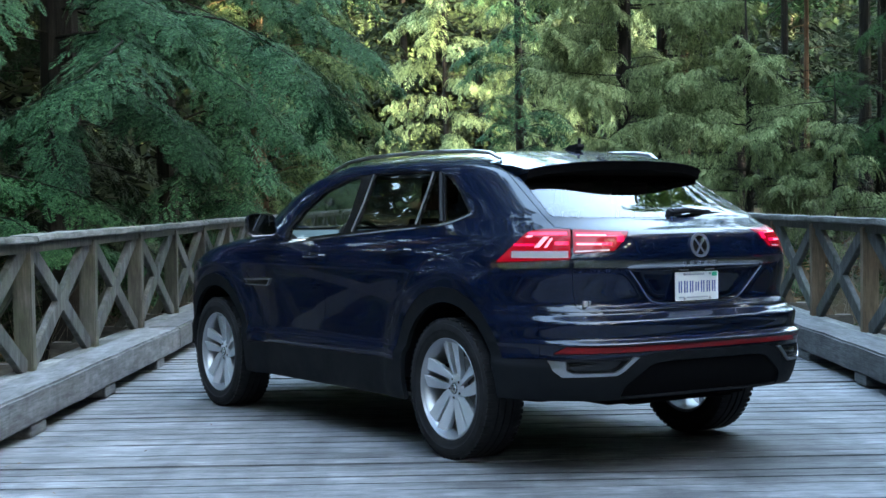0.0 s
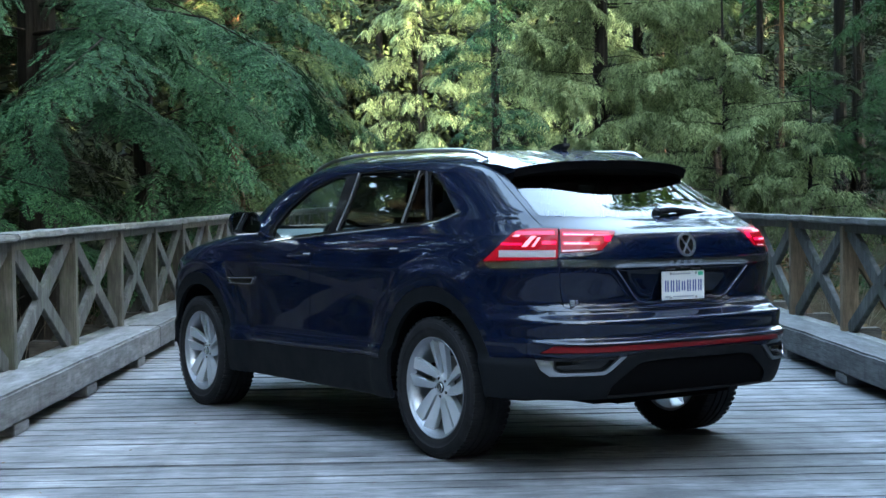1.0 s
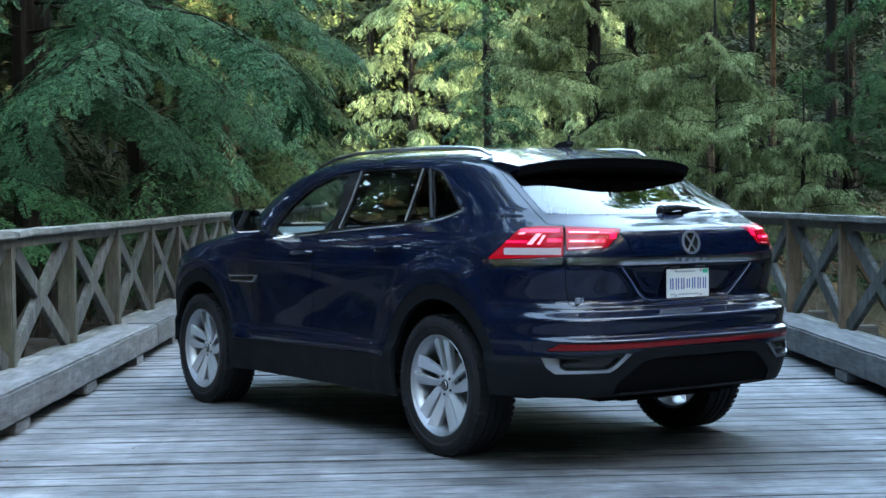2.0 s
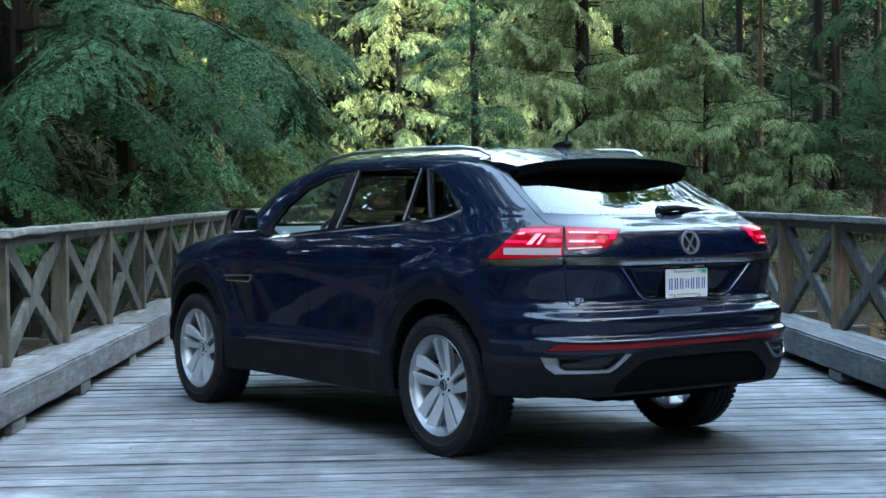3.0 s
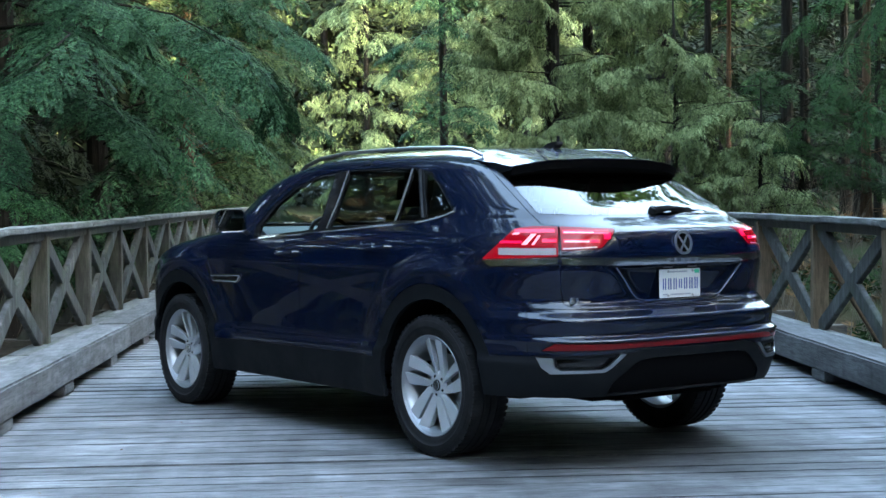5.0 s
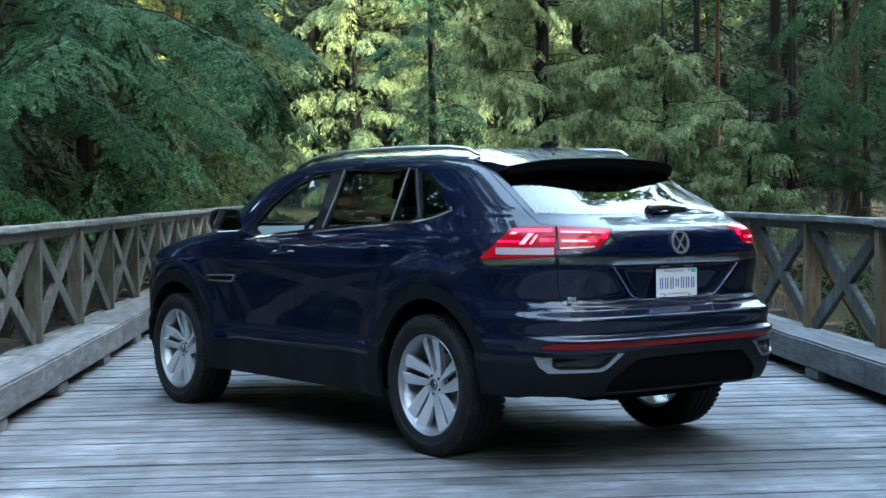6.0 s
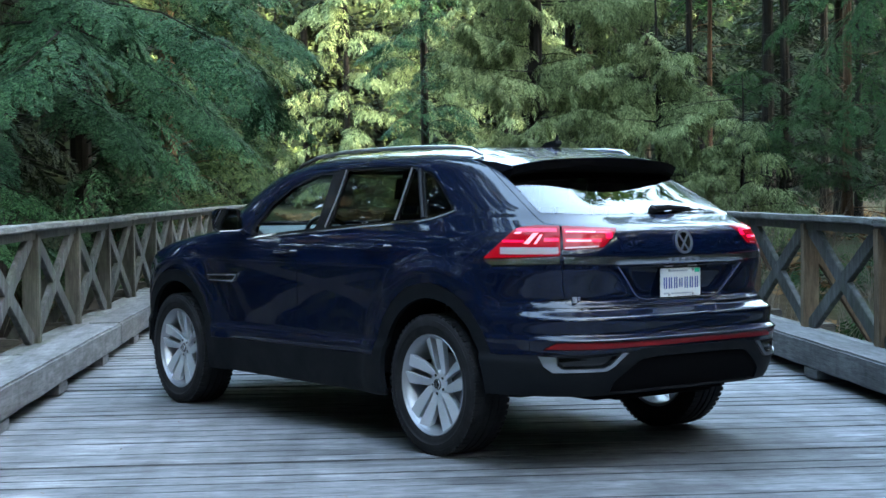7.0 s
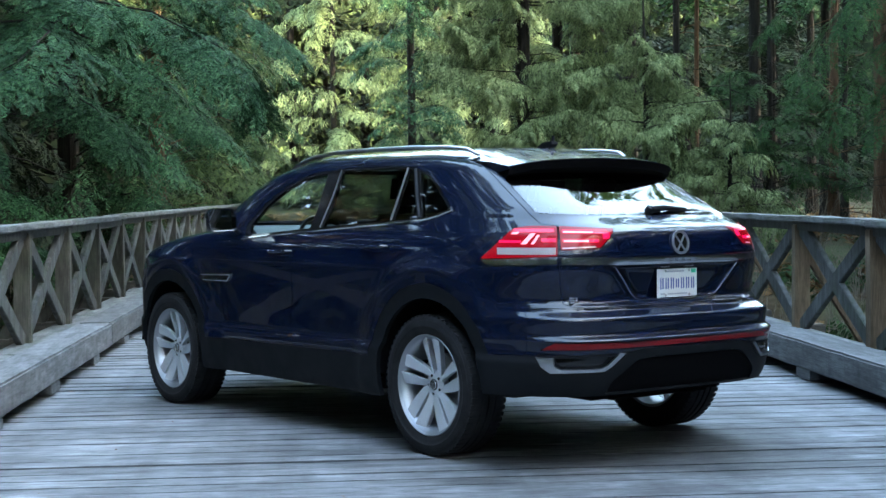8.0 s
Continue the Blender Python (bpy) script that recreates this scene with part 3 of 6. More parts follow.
def wheel_thing(parent, x, y, out, steer=0.0):
    """A wheel; out: the way its outer face looks."""
    w = child("wheel", None, parent)
    w.matrix_basis = pose(x, y, 0.386, 0, 0, steer) @ Matrix.Diagonal((out * 1.03, 1.022, 1.022, 1))
    R = 0.378
    prof = [(0.262, -0.105), (0.30, -0.122), (0.335, -0.126), (0.367, -0.114), (R - 0.002, -0.098), (R, -0.07), (R, -0.050), (R - 0.008, -0.048), (R - 0.008, -0.040), (R, -0.038), (R, -0.004),
            (R - 0.008, -0.002), (R - 0.008, 0.006), (R, 0.008), (R, 0.040), (R - 0.008, 0.042), (R - 0.008, 0.050), (R, 0.052), (R, 0.07), (R - 0.002, 0.098), (0.367, 0.114), (0.349, 0.119), (0.348, 0.122), (0.335, 0.126),
            (0.318, 0.127), (0.316, 0.1245), (0.30, 0.122), (0.285, 0.120), (0.272, 0.112), (0.262, 0.105)]
    part("tyre", lathe(prof, 96), RUBBER, w, flat=False)
    tread = bmesh.new()
    # shoulder blocks of the tread
    for k in range(64):
        a = 2 * math.pi * k / 64
        for s in (-1, 1):
            b = block((s * 0.088 - 0.026, -0.0115, R - 0.030), (s * 0.088 + 0.026, 0.0115, R + 0.005), 0.0, m=pose(0, 0, 0, math.degrees(a) + 1.5 * s, 0, 0) @ Matrix.Translation((0, 0, -0.004)))
            me = bpy.data.meshes.new("tmp")
            b.to_mesh(me)
            b.free()
            tread.from_mesh(me)
            bpy.data.meshes.remove(me)
    tagged(part("tread", tread, RUBBER, w), kind="stuff")
    rim = lathe([(0.262, -0.10), (0.245, -0.095), (0.235, -0.05), (0.232, 0.05), (0.245, 0.085), (0.252, 0.098), (0.262, 0.107), (0.270, 0.113), (0.272, 0.106), (0.262, 0.098)], 72)
    part("rim", rim, ALLOY_DARK, w, flat=False)
    lip = lathe([(0.2615, 0.092), (0.2615, 0.106), (0.2645, 0.112), (0.2695, 0.1155), (0.273, 0.112), (0.268, 0.100)], 72)
    part("rim_lip", lip, ALLOY_DARK, w, flat=False)
    for k in range(5):
        for s in (-1, 1):
            # two flat blades of a pair, leaning over each other like a fan
            bm = bmesh.new()
            prof2 = [(0.046, 0.003, 0.034, 0.070), (0.09, 0.013, 0.058, 0.078), (0.17, 0.016, 0.078, 0.092), (0.235, 0.016, 0.088, 0.102), (0.2665, 0.017, 0.092, 0.107)]
            rows = []
            for r, y0, y1, h in prof2:
                lean = 0.30 * (r - 0.06)
                ya, yb = (y0 + lean, y1 + lean) if s > 0 else (-y1 + lean, -y0 + lean)
                ha, hb = (h, h - 0.016) if s > 0 else (h - 0.004, h - 0.012)
                rows.append([bm.verts.new((ha, ya, r)), bm.verts.new((hb, yb, r)), bm.verts.new((hb - 0.035, yb - 0.004, r)), bm.verts.new((ha - 0.035, ya + 0.004, r))])
            for a, b in zip(rows, rows[1:]):
                for i in range(4):
                    bm.faces.new((a[i], b[i], b[(i + 1) % 4], a[(i + 1) % 4]))
            bm.faces.new(rows[0])
            bm.faces.new(rows[-1][::-1])
            bmesh.ops.recalc_face_normals(bm, faces=bm.faces)
            bmesh.ops.bevel(bm, geom=[e for e in bm.edges if len(e.link_faces) == 2 and e.calc_face_angle() > 0.7], offset=0.0025, segments=2, affect="EDGES", clamp_overlap=True)
            bm.transform(pose(0, 0, 0, 72 * k + 11, 0, 0))
            part("spoke", bm, ALLOY, w)
    part("hub", lathe([(0.0, 0.072), (0.040, 0.072), (0.062, 0.066), (0.075, 0.060), (0.078, 0.03)], 40), ALLOY, w, flat=False)
    cap = part("hub_cap", lathe([(0.0, 0.080), (0.022, 0.0795), (0.027, 0.078), (0.031, 0.074), (0.031, 0.068)], 32), GLOSS_BLACK, w, flat=False)
    part("emblem", merge(ring_bar(0.022, 0.026, 0.079, 0.082), strokes(0.020, 0.0785, 0.0820)), CHROME, cap)
    for k in range(5):
        part("wheel_bolt", bolt(0.050, 72 * k + 47), GLOSS_BLACK, w)
    part("brake_disc", lathe([(0.06, 0.018), (0.165, 0.018), (0.165, -0.004), (0.06, -0.004)], 48), STEEL, w, flat=False)
    part("brake_drum", lathe([(0.0, 0.03), (0.07, 0.03), (0.07, -0.09), (0.0, -0.09)], 24), DARK, w)
    return w


def bolt(r, deg):
    bm = lathe([(0.0, 0.071), (0.0085, 0.071), (0.0095, 0.069), (0.0095, 0.055)], 6)
    bm.transform(pose(0, 0, 0, deg, 0, 0) @ Matrix.Translation((0, 0, r)))
    return bm


def ring_bar(r0, r1, h0, h1, n=32):
    return lathe([(r0, h0), (r0, h1), (r1, h1), (r1, h0), (r0, h0)], n)


def strokes(r, h0, h1):
    """Two plain crossed bars inside a ring, as a plain mark."""
    w = r * 0.16
    bars = []
    for pts in (((-0.62, 0.72), (0.50, -0.80)), ((0.62, 0.72), (-0.50, -0.80))):
        (a0, b0), (a1, b1) = pts
        d = Vector((a1 - a0, b1 - b0)).normalized() * w * 0.5
        p = [(a0 * r - d.y, b0 * r + d.x), (a1 * r - d.y, b1 * r + d.x), (a1 * r + d.y, b1 * r - d.x), (a0 * r + d.y, b0 * r - d.x)]
        bars.append(slab(p, h0, h1))
    return merge(*bars)


def child(name, data, parent):
    ob = new(name, data)
    ob.parent = parent
    return ob


def part(name, bm, material, parent, label="", flat=True):
    """Links a bmesh as one mesh object under a thing or a part."""
    me = bpy.data.meshes.new(name)
    bm.to_mesh(me)
    bm.free()
    me.polygons.foreach_set("use_smooth", [True] * len(me.polygons))
    if flat:
        me.set_sharp_from_angle(angle=radians(35))
    else:
        me.set_sharp_from_angle(angle=radians(50))
    me.materials.append(material)
    ob = child(name, me, parent)
    if label:
        tagged(ob, label)
    return ob


def skin(y, z, side=-1, out=0.0):
    """A point of the body's side, pushed out."""
    return Vector((side * (float(half_width(y, z)) + out), y, z))


def tail_at(x, z, out=0.0):
    """A point of the body's tail at that place across and height."""
    m, w = float(tail_power(z)), float(WIDTH(z))
    y = float(REAR(z)) + BLEND - BLEND * max(1 - (abs(x) / w) ** m, 0) ** (1 / m)
    return Vector((x, y - out, z))


def text_bm(words, size, depth, m, spread=1.0):
    cu = bpy.data.curves.new("text", "FONT")
    cu.body, cu.size, cu.extrude, cu.align_x, cu.align_y, cu.space_character = words, size, depth, "CENTER", "CENTER", spread
    ob = bpy.data.objects.new("text", cu)
    me = bpy.data.meshes.new_from_object(ob)
    bpy.data.objects.remove(ob)
    bm = bmesh.new()
    bm.from_mesh(me)
    bpy.data.meshes.remove(me)
    bm.transform(m)
    return bm


def build_car():
    car = tagged(new("car"), "dark navy blue crossover car parked askew on the wooden bridge", "car")
    bm, found = car_panels()

    def panel(name, key, material, parent, both=True, flip=False, label="", **kw):
        ob = child(name, panel_mesh(name, found[key], material, both, flip, **kw), parent)
        if label:
            tagged(ob, label)
        return ob
    panel("body_shell", "shell", PAINT, car)
    panel("bonnet", "bonnet", PAINT, car)
    panel("windscreen", "windscreen", GLASS, car, depth=0.004)
    gate = panel("tailgate", "gate", PAINT, car)
    panel("rear_window", "rear_glass", GLASS_REAR, gate, depth=0.005)
    panel("trim_strip", "chrome_gate", BRIGHT_TRIM, gate, lift=0.006, depth=0.02, label="chrome strip across the tailgate")
    bumper = panel("rear_bumper", "bumper", PAINT, car)
    panel("reflector", "reflector", RED_REFLECTOR, bumper, lift=0.002, label="long red reflector strip")
    clad = panel("cladding", "cladding", PLASTIC, car, depth=0.03, label="black plastic lower cladding and wheel arch trim")
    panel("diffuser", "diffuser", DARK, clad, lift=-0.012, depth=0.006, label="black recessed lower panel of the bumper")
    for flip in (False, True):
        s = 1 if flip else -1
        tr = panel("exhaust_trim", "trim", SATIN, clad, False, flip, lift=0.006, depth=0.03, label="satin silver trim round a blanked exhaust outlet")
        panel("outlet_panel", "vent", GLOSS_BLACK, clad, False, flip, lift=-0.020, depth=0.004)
        lamp = panel("tail_lamp", "lamp_outer", LAMP_RED, car, False, flip, lift=0.003, depth=0.03, label="red and white outer tail lamp, lit")
        inner = panel("tail_lamp", "lamp_inner", LAMP_RED, gate, False, flip, lift=0.003, depth=0.03, label="red inner tail lamp, lit")
        panel("trim_strip", "chrome_side", BRIGHT_TRIM, car, False, flip, lift=0.006, depth=0.02)
        fd = panel("front_door", "front_door", PAINT, car, False, flip)
        rd = panel("rear_door", "rear_door", PAINT, car, False, flip)
        panel("window_frame", "window_frame", GLOSS_BLACK, car, False, flip, lift=-0.004, depth=0.02)
        panel("window_pane", "glass_front", GLASS, fd, False, flip, lift=-0.008, depth=0.004)
        panel("window_pane", "glass_rear", GLASS_DARK, rd, False, flip, lift=-0.008, depth=0.004)
        panel("window_pane", "glass_fixed", GLASS_DARK, rd, False, flip, lift=-0.008, depth=0.004)
        panel("quarter_window", "glass_quarter", GLASS_DARK, car, False, flip, lift=-0.008, depth=0.004)
        # bright line under the windows and the posts between them
        line = [(2.07, 1.163), (1.6, 1.196), (1.18, 1.222), (0.75, 1.250), (0.306, 1.272), (0.133, 1.294), (0.04, 1.316), (-0.035, 1.338), (-0.02, 1.355)]
        part("window_trim", tube([skin(y, z, s, 0.004) for y, z in line], 0.0065, 6), CHROME, car)
        part("door_post", tube([skin(1.185 + 0.012, 1.24, s, 0.002), skin(1.195, 1.42, s, 0.002), skin(1.205, 1.592, s, 0.002)], 0.0045, 6), POST_GREY, rd)
        part("door_post", tube([skin(0.495, 1.285, s, 0), skin(0.505, 1.43, s, 0), skin(0.515, 1.586, s, 0)], 0.006, 6), POST_GREY, rd)
        part("door_post", tube([skin(0.232, 1.296, s, 0), skin(0.335, 1.43, s, 0), skin(0.437, 1.576, s, 0)], 0.011, 6), PLASTIC, car)
        # grip of each door
        for y, z, d in ((0.55, 1.128, rd), (1.55, 1.083, fd)):
            part("door_handle", tube([skin(y + 0.115, z + 0.002, s, -0.01), skin(y + 0.10, z, s, 0.022), skin(y, z + 0.003, s, 0.032), skin(y - 0.10, z + 0.006, s, 0.026), skin(y - 0.12, z + 0.007, s, -0.01)], [0.010, 0.013, 0.014, 0.014, 0.010], 10, 0.9), PAINT, d)
            part("handle_cup", lathe([(0.0, -0.012), (0.05, -0.008), (0.062, 0.001), (0.0, 0.0015)], 24), PAINT, d).matrix_basis = Matrix.Translation(skin(y - 0.01, z + 0.004, s, 0.0)) @ pose(0, 0, 0, 0, -10 * s, 0) @ Matrix.Diagonal((s, 1.2, 0.5, 1))
        # badge on the front wing
        badge = [(2.53, 0.918), (2.14, 0.928), (2.185, 0.885), (2.50, 0.885)]
        bd = part("wing_badge", merge(*[tube([skin(*badge[i], s, 0.006), skin(*badge[(i + 1) % 4], s, 0.006)], 0.007, 6) for i in range(4)]), CHROME, car, "chrome framed trim badge on the front wing")
        part("badge_infill", slab_on(badge, s, 0.003), GLOSS_BLACK, bd)
        # door mirror
        mir = child("door_mirror", None, car)
        mir.matrix_basis = Matrix.Translation((s * 1.03, 2.13, 1.285)) @ pose(0, 0, 0, 0, 0, 6 * s) @ Matrix.Diagonal((0.84, 0.9, 0.92, 1))
        shape = rounded([(-0.125 * s, -0.075), (0.115 * s, -0.082), (0.128 * s, 0.045), (0.085 * s, 0.085), (-0.10 * s, 0.078)], 0.045, 5)
        cup = bmesh.new()
        rings = []
        for k, (dep, sc) in enumerate(((-0.042, 1.0), (-0.030, 1.02), (0.02, 1.0), (0.07, 0.86), (0.10, 0.62), (0.112, 0.3))):
            rings.append([cup.verts.new((a * sc - 0.03 * s * (1 - sc), dep, b * sc)) for a, b in shape])
        for a, b in zip(rings, rings[1:]):
            for i in range(len(a)):
                cup.faces.new((a[i], a[(i + 1) % len(a)], b[(i + 1) % len(a)], b[i]))
        cup.faces.new(rings[-1])
        inner_ring = [cup.verts.new((a * 0.93, -0.030, b * 0.90)) for a, b in shape]
        for i in range(len(shape)):
            cup.faces.new((rings[0][i], rings[0][(i + 1) % len(shape)], inner_ring[(i + 1) % len(shape)], inner_ring[i]))
        bmesh.ops.recalc_face_normals(cup, faces=cup.faces)
        part("mirror_housing", cup, PAINT, mir, flat=False)
        gl = bmesh.new()
        gl.faces.new([gl.verts.new((a * 0.935, -0.031, b * 0.905)) for a, b in shape])
        ext = bmesh.ops.extrude_face_region(gl, geom=list(gl.faces))
        for v in ext["geom"]:
            if isinstance(v, bmesh.types.BMVert):
                v.co.y += 0.008
        bmesh.ops.recalc_face_normals(gl, faces=gl.faces)
        part("mirror_glass", gl, MIRROR, mir)
        part("mirror_arm", tube([(-0.10 * s, 0.02, -0.05), (-0.15 * s, 0.03, -0.085), (-0.20 * s, 0.04, -0.115)], [0.03, 0.028, 0.035], 10, 0.6), PLASTIC, mir)
        # roof rail
        rail = [(0.02, 1.646, 0.575), (0.10, 1.680, 0.590), (0.25, 1.696, 0.60), (0.6, 1.708, 0.61), (1.0, 1.710, 0.612), (1.4, 1.706, 0.605), (1.7, 1.682, 0.595), (1.9, 1.640, 0.585), (1.99, 1.604, 0.58)]
        part("roof_rail", tube([(s * x, y, z) for y, z, x in rail], [0.010, 0.014] + [0.015] * 5 + [0.014, 0.008], 10, 0.8), SATIN, car, "satin silver roof rail")
        # lit bars and clear strip of the lamps
        lamp_bars(lamp, inner, s)
    spoiler(car)
    rear_details(gate, clad, bumper)
    cabin(car)
    for x, y, out, steer in ((-0.846, 0, -1, 0), (0.846, 0, 1, 0), (-0.846, 2.98, -1, 0), (0.846, 2.98, 1, 0)):
        if y == 0 and out < 0:
            first = wheel_thing(car, x, y, out)
        else:
            m = pose(x, y, 0.386) @ Matrix.Diagonal((out * 1.03, 1.022, 1.022, 1))
            twin = copy_thing(first, m)
            twin.matrix_basis = m @ pose(0, 0, 0, 31 * x + 9 * y, 0, 0)
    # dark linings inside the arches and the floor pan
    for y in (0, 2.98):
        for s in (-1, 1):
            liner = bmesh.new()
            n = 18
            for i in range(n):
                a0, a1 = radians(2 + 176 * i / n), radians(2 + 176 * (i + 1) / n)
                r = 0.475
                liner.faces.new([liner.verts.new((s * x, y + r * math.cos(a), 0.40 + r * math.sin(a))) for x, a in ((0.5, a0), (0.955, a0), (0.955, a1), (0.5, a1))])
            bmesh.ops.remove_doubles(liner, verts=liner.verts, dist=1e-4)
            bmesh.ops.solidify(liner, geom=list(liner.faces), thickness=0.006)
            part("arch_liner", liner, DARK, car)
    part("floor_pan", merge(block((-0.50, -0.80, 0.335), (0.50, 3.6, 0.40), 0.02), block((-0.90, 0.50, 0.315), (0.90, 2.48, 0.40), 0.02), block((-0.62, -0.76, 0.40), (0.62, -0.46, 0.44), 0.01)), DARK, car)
    part("exhaust_box", block((-0.36, -0.82, 0.33), (0.36, -0.50, 0.345), 0.004), DARK, car)
    part("rear_axle", tube([(-0.74, 0.02, 0.36), (-0.3, 0.05, 0.30), (0.3, 0.05, 0.30), (0.74, 0.02, 0.36)], 0.045, 10), DARK, car)
    bm.free()
    car.matrix_basis = pose(0, 0, 0, 0, 0, 33.5)
    return car


def slab_on(points, s, out):
    bm = bmesh.new()
    a = [bm.verts.new(skin(y, z, s, out)) for y, z in points]
    b = [bm.verts.new(skin(y, z, s, out - 0.006)) for y, z in points]
    bm.faces.new(a)
    bm.faces.new(b[::-1])
    for i in range(len(a)):
        bm.faces.new((a[i], b[i], b[(i + 1) % len(a)], a[(i + 1) % len(a)]))
    bmesh.ops.recalc_face_normals(bm, faces=bm.faces)
    return bm


def corner_strip(a0, a1, z0, z1, s, out, n=8, dz=0.0, thick=0.004, shear=0.0):
    """A strip lying on the tail between two places along the corner view; dz: by how much it rises."""
    bm = bmesh.new()
    rows = []
    for i in range(n + 1):
        a = a0 + (a1 - a0) * i / n
        lift = dz * i / n
        col = []
        for z, a in ((z0 + lift, a), (z1 + lift, a + shear)):
            # walk along the tail until the corner coordinate fits
            lo, hi = -0.95 * float(WIDTH(z)), 0.0
            lo = -0.999 * float(WIDTH(z))
            for _ in range(40):
                mid = (lo + hi) / 2
                p = tail_at(mid, z)
                if p.x * OBLIQUE.x + p.y * OBLIQUE.y < a:
                    lo = mid
                else:
                    hi = mid
            p = tail_at(lo, z)
            e = tail_at(lo + 0.004, z) - tail_at(max(lo - 0.004, -0.9995 * float(WIDTH(z))), z)
            nrm = Vector((e.y, -e.x, 0)).normalized()
            col.append((p + nrm * out, p + nrm * (out - thick)))
        rows.append([bm.verts.new(((-v.x if s > 0 else v.x), v.y, v.z)) for v in (col[0][0], col[1][0], col[1][1], col[0][1])])
    for a, b in zip(rows, rows[1:]):
        for i in range(4):
            bm.faces.new((a[i], b[i], b[(i + 1) % 4], a[(i + 1) % 4]))
    bm.faces.new(rows[0])
    bm.faces.new(rows[-1][::-1])
    bmesh.ops.recalc_face_normals(bm, faces=bm.faces)
    return bm


def lamp_bars(lamp, inner, s):
    part("clear_lens", corner_strip(-0.432, -0.148, 1.107, 1.143, s, 0.0055), LAMP_CLEAR, lamp, "clear indicator and reversing lens")
    part("light_bar", corner_strip(-0.345, -0.150, 1.222, 1.240, s, 0.0055), LAMP_LIT, lamp)
    part("light_bar", corner_strip(-0.318, -0.292, 1.160, 1.216, s, 0.0055, 3, shear=0.052), LAMP_BRIGHT, lamp)
    part("light_bar", corner_strip(-0.268, -0.254, 1.160, 1.208, s, 0.0055, 3, shear=0.034), LAMP_BRIGHT, lamp)
    part("light_bar", corner_strip(-0.360, -0.330, 1.212, 1.222, s, 0.0065, 3, shear=0.01), LAMP_BRIGHT, lamp)
    part("light_bar", corner_strip(-0.420, -0.315, 1.168, 1.180, s, 0.0055), LAMP_LIT, lamp)
    part("light_bar", corner_strip(-0.215, -0.145, 1.172, 1.19, s, 0.0055), LAMP_LIT, lamp)
    part("light_bar", corner_strip(-0.110, 0.125, 1.216, 1.234, s, 0.0055, dz=-0.004), LAMP_LIT, inner)
    part("light_bar", corner_strip(-0.110, 0.075, 1.170, 1.186, s, 0.0055, dz=-0.002), LAMP_LIT, inner)
    part("light_bar", corner_strip(-0.105, 0.02, 1.172, 1.181, s, 0.0075, dz=-0.002), LAMP_BRIGHT, inner)
    part("light_bar", corner_strip(-0.105, 0.045, 1.219, 1.226, s, 0.0075, dz=-0.003), LAMP_BRIGHT, inner)
    part("light_bar", corner_strip(0.10, 0.135, 1.185, 1.218, s, 0.0055), LAMP_LIT, inner)
    part("clear_lens", corner_strip(-0.115, 0.060, 1.135, 1.143, s, 0.0055, dz=0.006), LAMP_CLEAR, inner)


def spoiler(car):
    """The lip that carries the roof on over the rear window."""
    bm = bmesh.new()
    xs = [-0.63 + 1.26 * i / 24 for i in range(25)]
    rows = []
    for x in xs:
        u = abs(x) / 0.63
        zt = 1.622 - 0.030 * u ** 2 - 0.018 * u ** 6
        yt = -0.405 + 0.075 * u ** 2.4 + 0.03 * u ** 8
        zr = 1.698 - 0.058 * u ** 2.6 - 0.012 * u ** 8
        yr = 0.06
        top = [(x * 0.985, yr, zr - 0.002), (x * 0.99, -0.08, zr - 0.022), (x, (yr + yt) / 2 - 0.03, (zr * 0.43 + zt * 0.57) + 0.004), (x, yt + 0.03, zt + 0.005), (x, yt, zt)]
        low = [(x, yt + 0.006, zt - 0.018), (x * 0.99, yt + 0.10, zt - 0.034), (x * 0.97, -0.13, zr - 0.09), (x * 0.97, 0.04, zr - 0.07)]
        rows.append([bm.verts.new(p) for p in top + low])
    for a, b in zip(rows, rows[1:]):
        n = len(a)
        for i in range(n):
            bm.faces.new((a[i], b[i], b[(i + 1) % n], a[(i + 1) % n]))
    bm.faces.new(rows[0])
    bm.faces.new(rows[-1][::-1])
    bmesh.ops.recalc_face_normals(bm, faces=bm.faces)
    sp = part("roof_spoiler", bm, PAINT, car)
    under = bmesh.new()
    rows = []
    for x in xs:
        u = abs(x) / 0.63
        zt = 1.622 - 0.030 * u ** 2 - 0.018 * u ** 6
        yt = -0.405 + 0.075 * u ** 2.4 + 0.03 * u ** 8
        rows.append([under.verts.new(p) for p in ((x * 0.985, yt - 0.004, zt - 0.004), (x * 0.985, yt + 0.014, zt - 0.048), (x * 0.955, yt + 0.12, zt - 0.110), (x * 0.955, -0.12, zt - 0.05), (x * 0.97, -0.12, zt - 0.02))])
    for a, b in zip(rows, rows[1:]):
        n = len(a)
        for i in range(n):
            under.faces.new((a[i], b[i], b[(i + 1) % n], a[(i + 1) % n]))
    under.faces.new(rows[0])
    under.faces.new(rows[-1][::-1])
    bmesh.ops.recalc_face_normals(under, faces=under.faces)
    part("spoiler_underside", under, DARK, sp, "black plastic underside of the spoiler")
    # aerial: a low fin and a short peg
    fin = slab([(0.14, 0), (0.02, 0), (-0.01, 0.012), (0.0, 0.020), (0.08, 0.016)], -0.022, 0.022, 0.004)
    fin.transform(Matrix.Translation((0, 0.03, 1.697)) @ Matrix.Diagonal((1.3, 1.0, 1.9, 1)))
    an = part("aerial", fin, PLASTIC, car)
    peg = tube([(0, 0.045, 1.72), (0, 0.038, 1.768)], [0.011, 0.008], 8)
    part("aerial_peg", peg, PLASTIC, an)


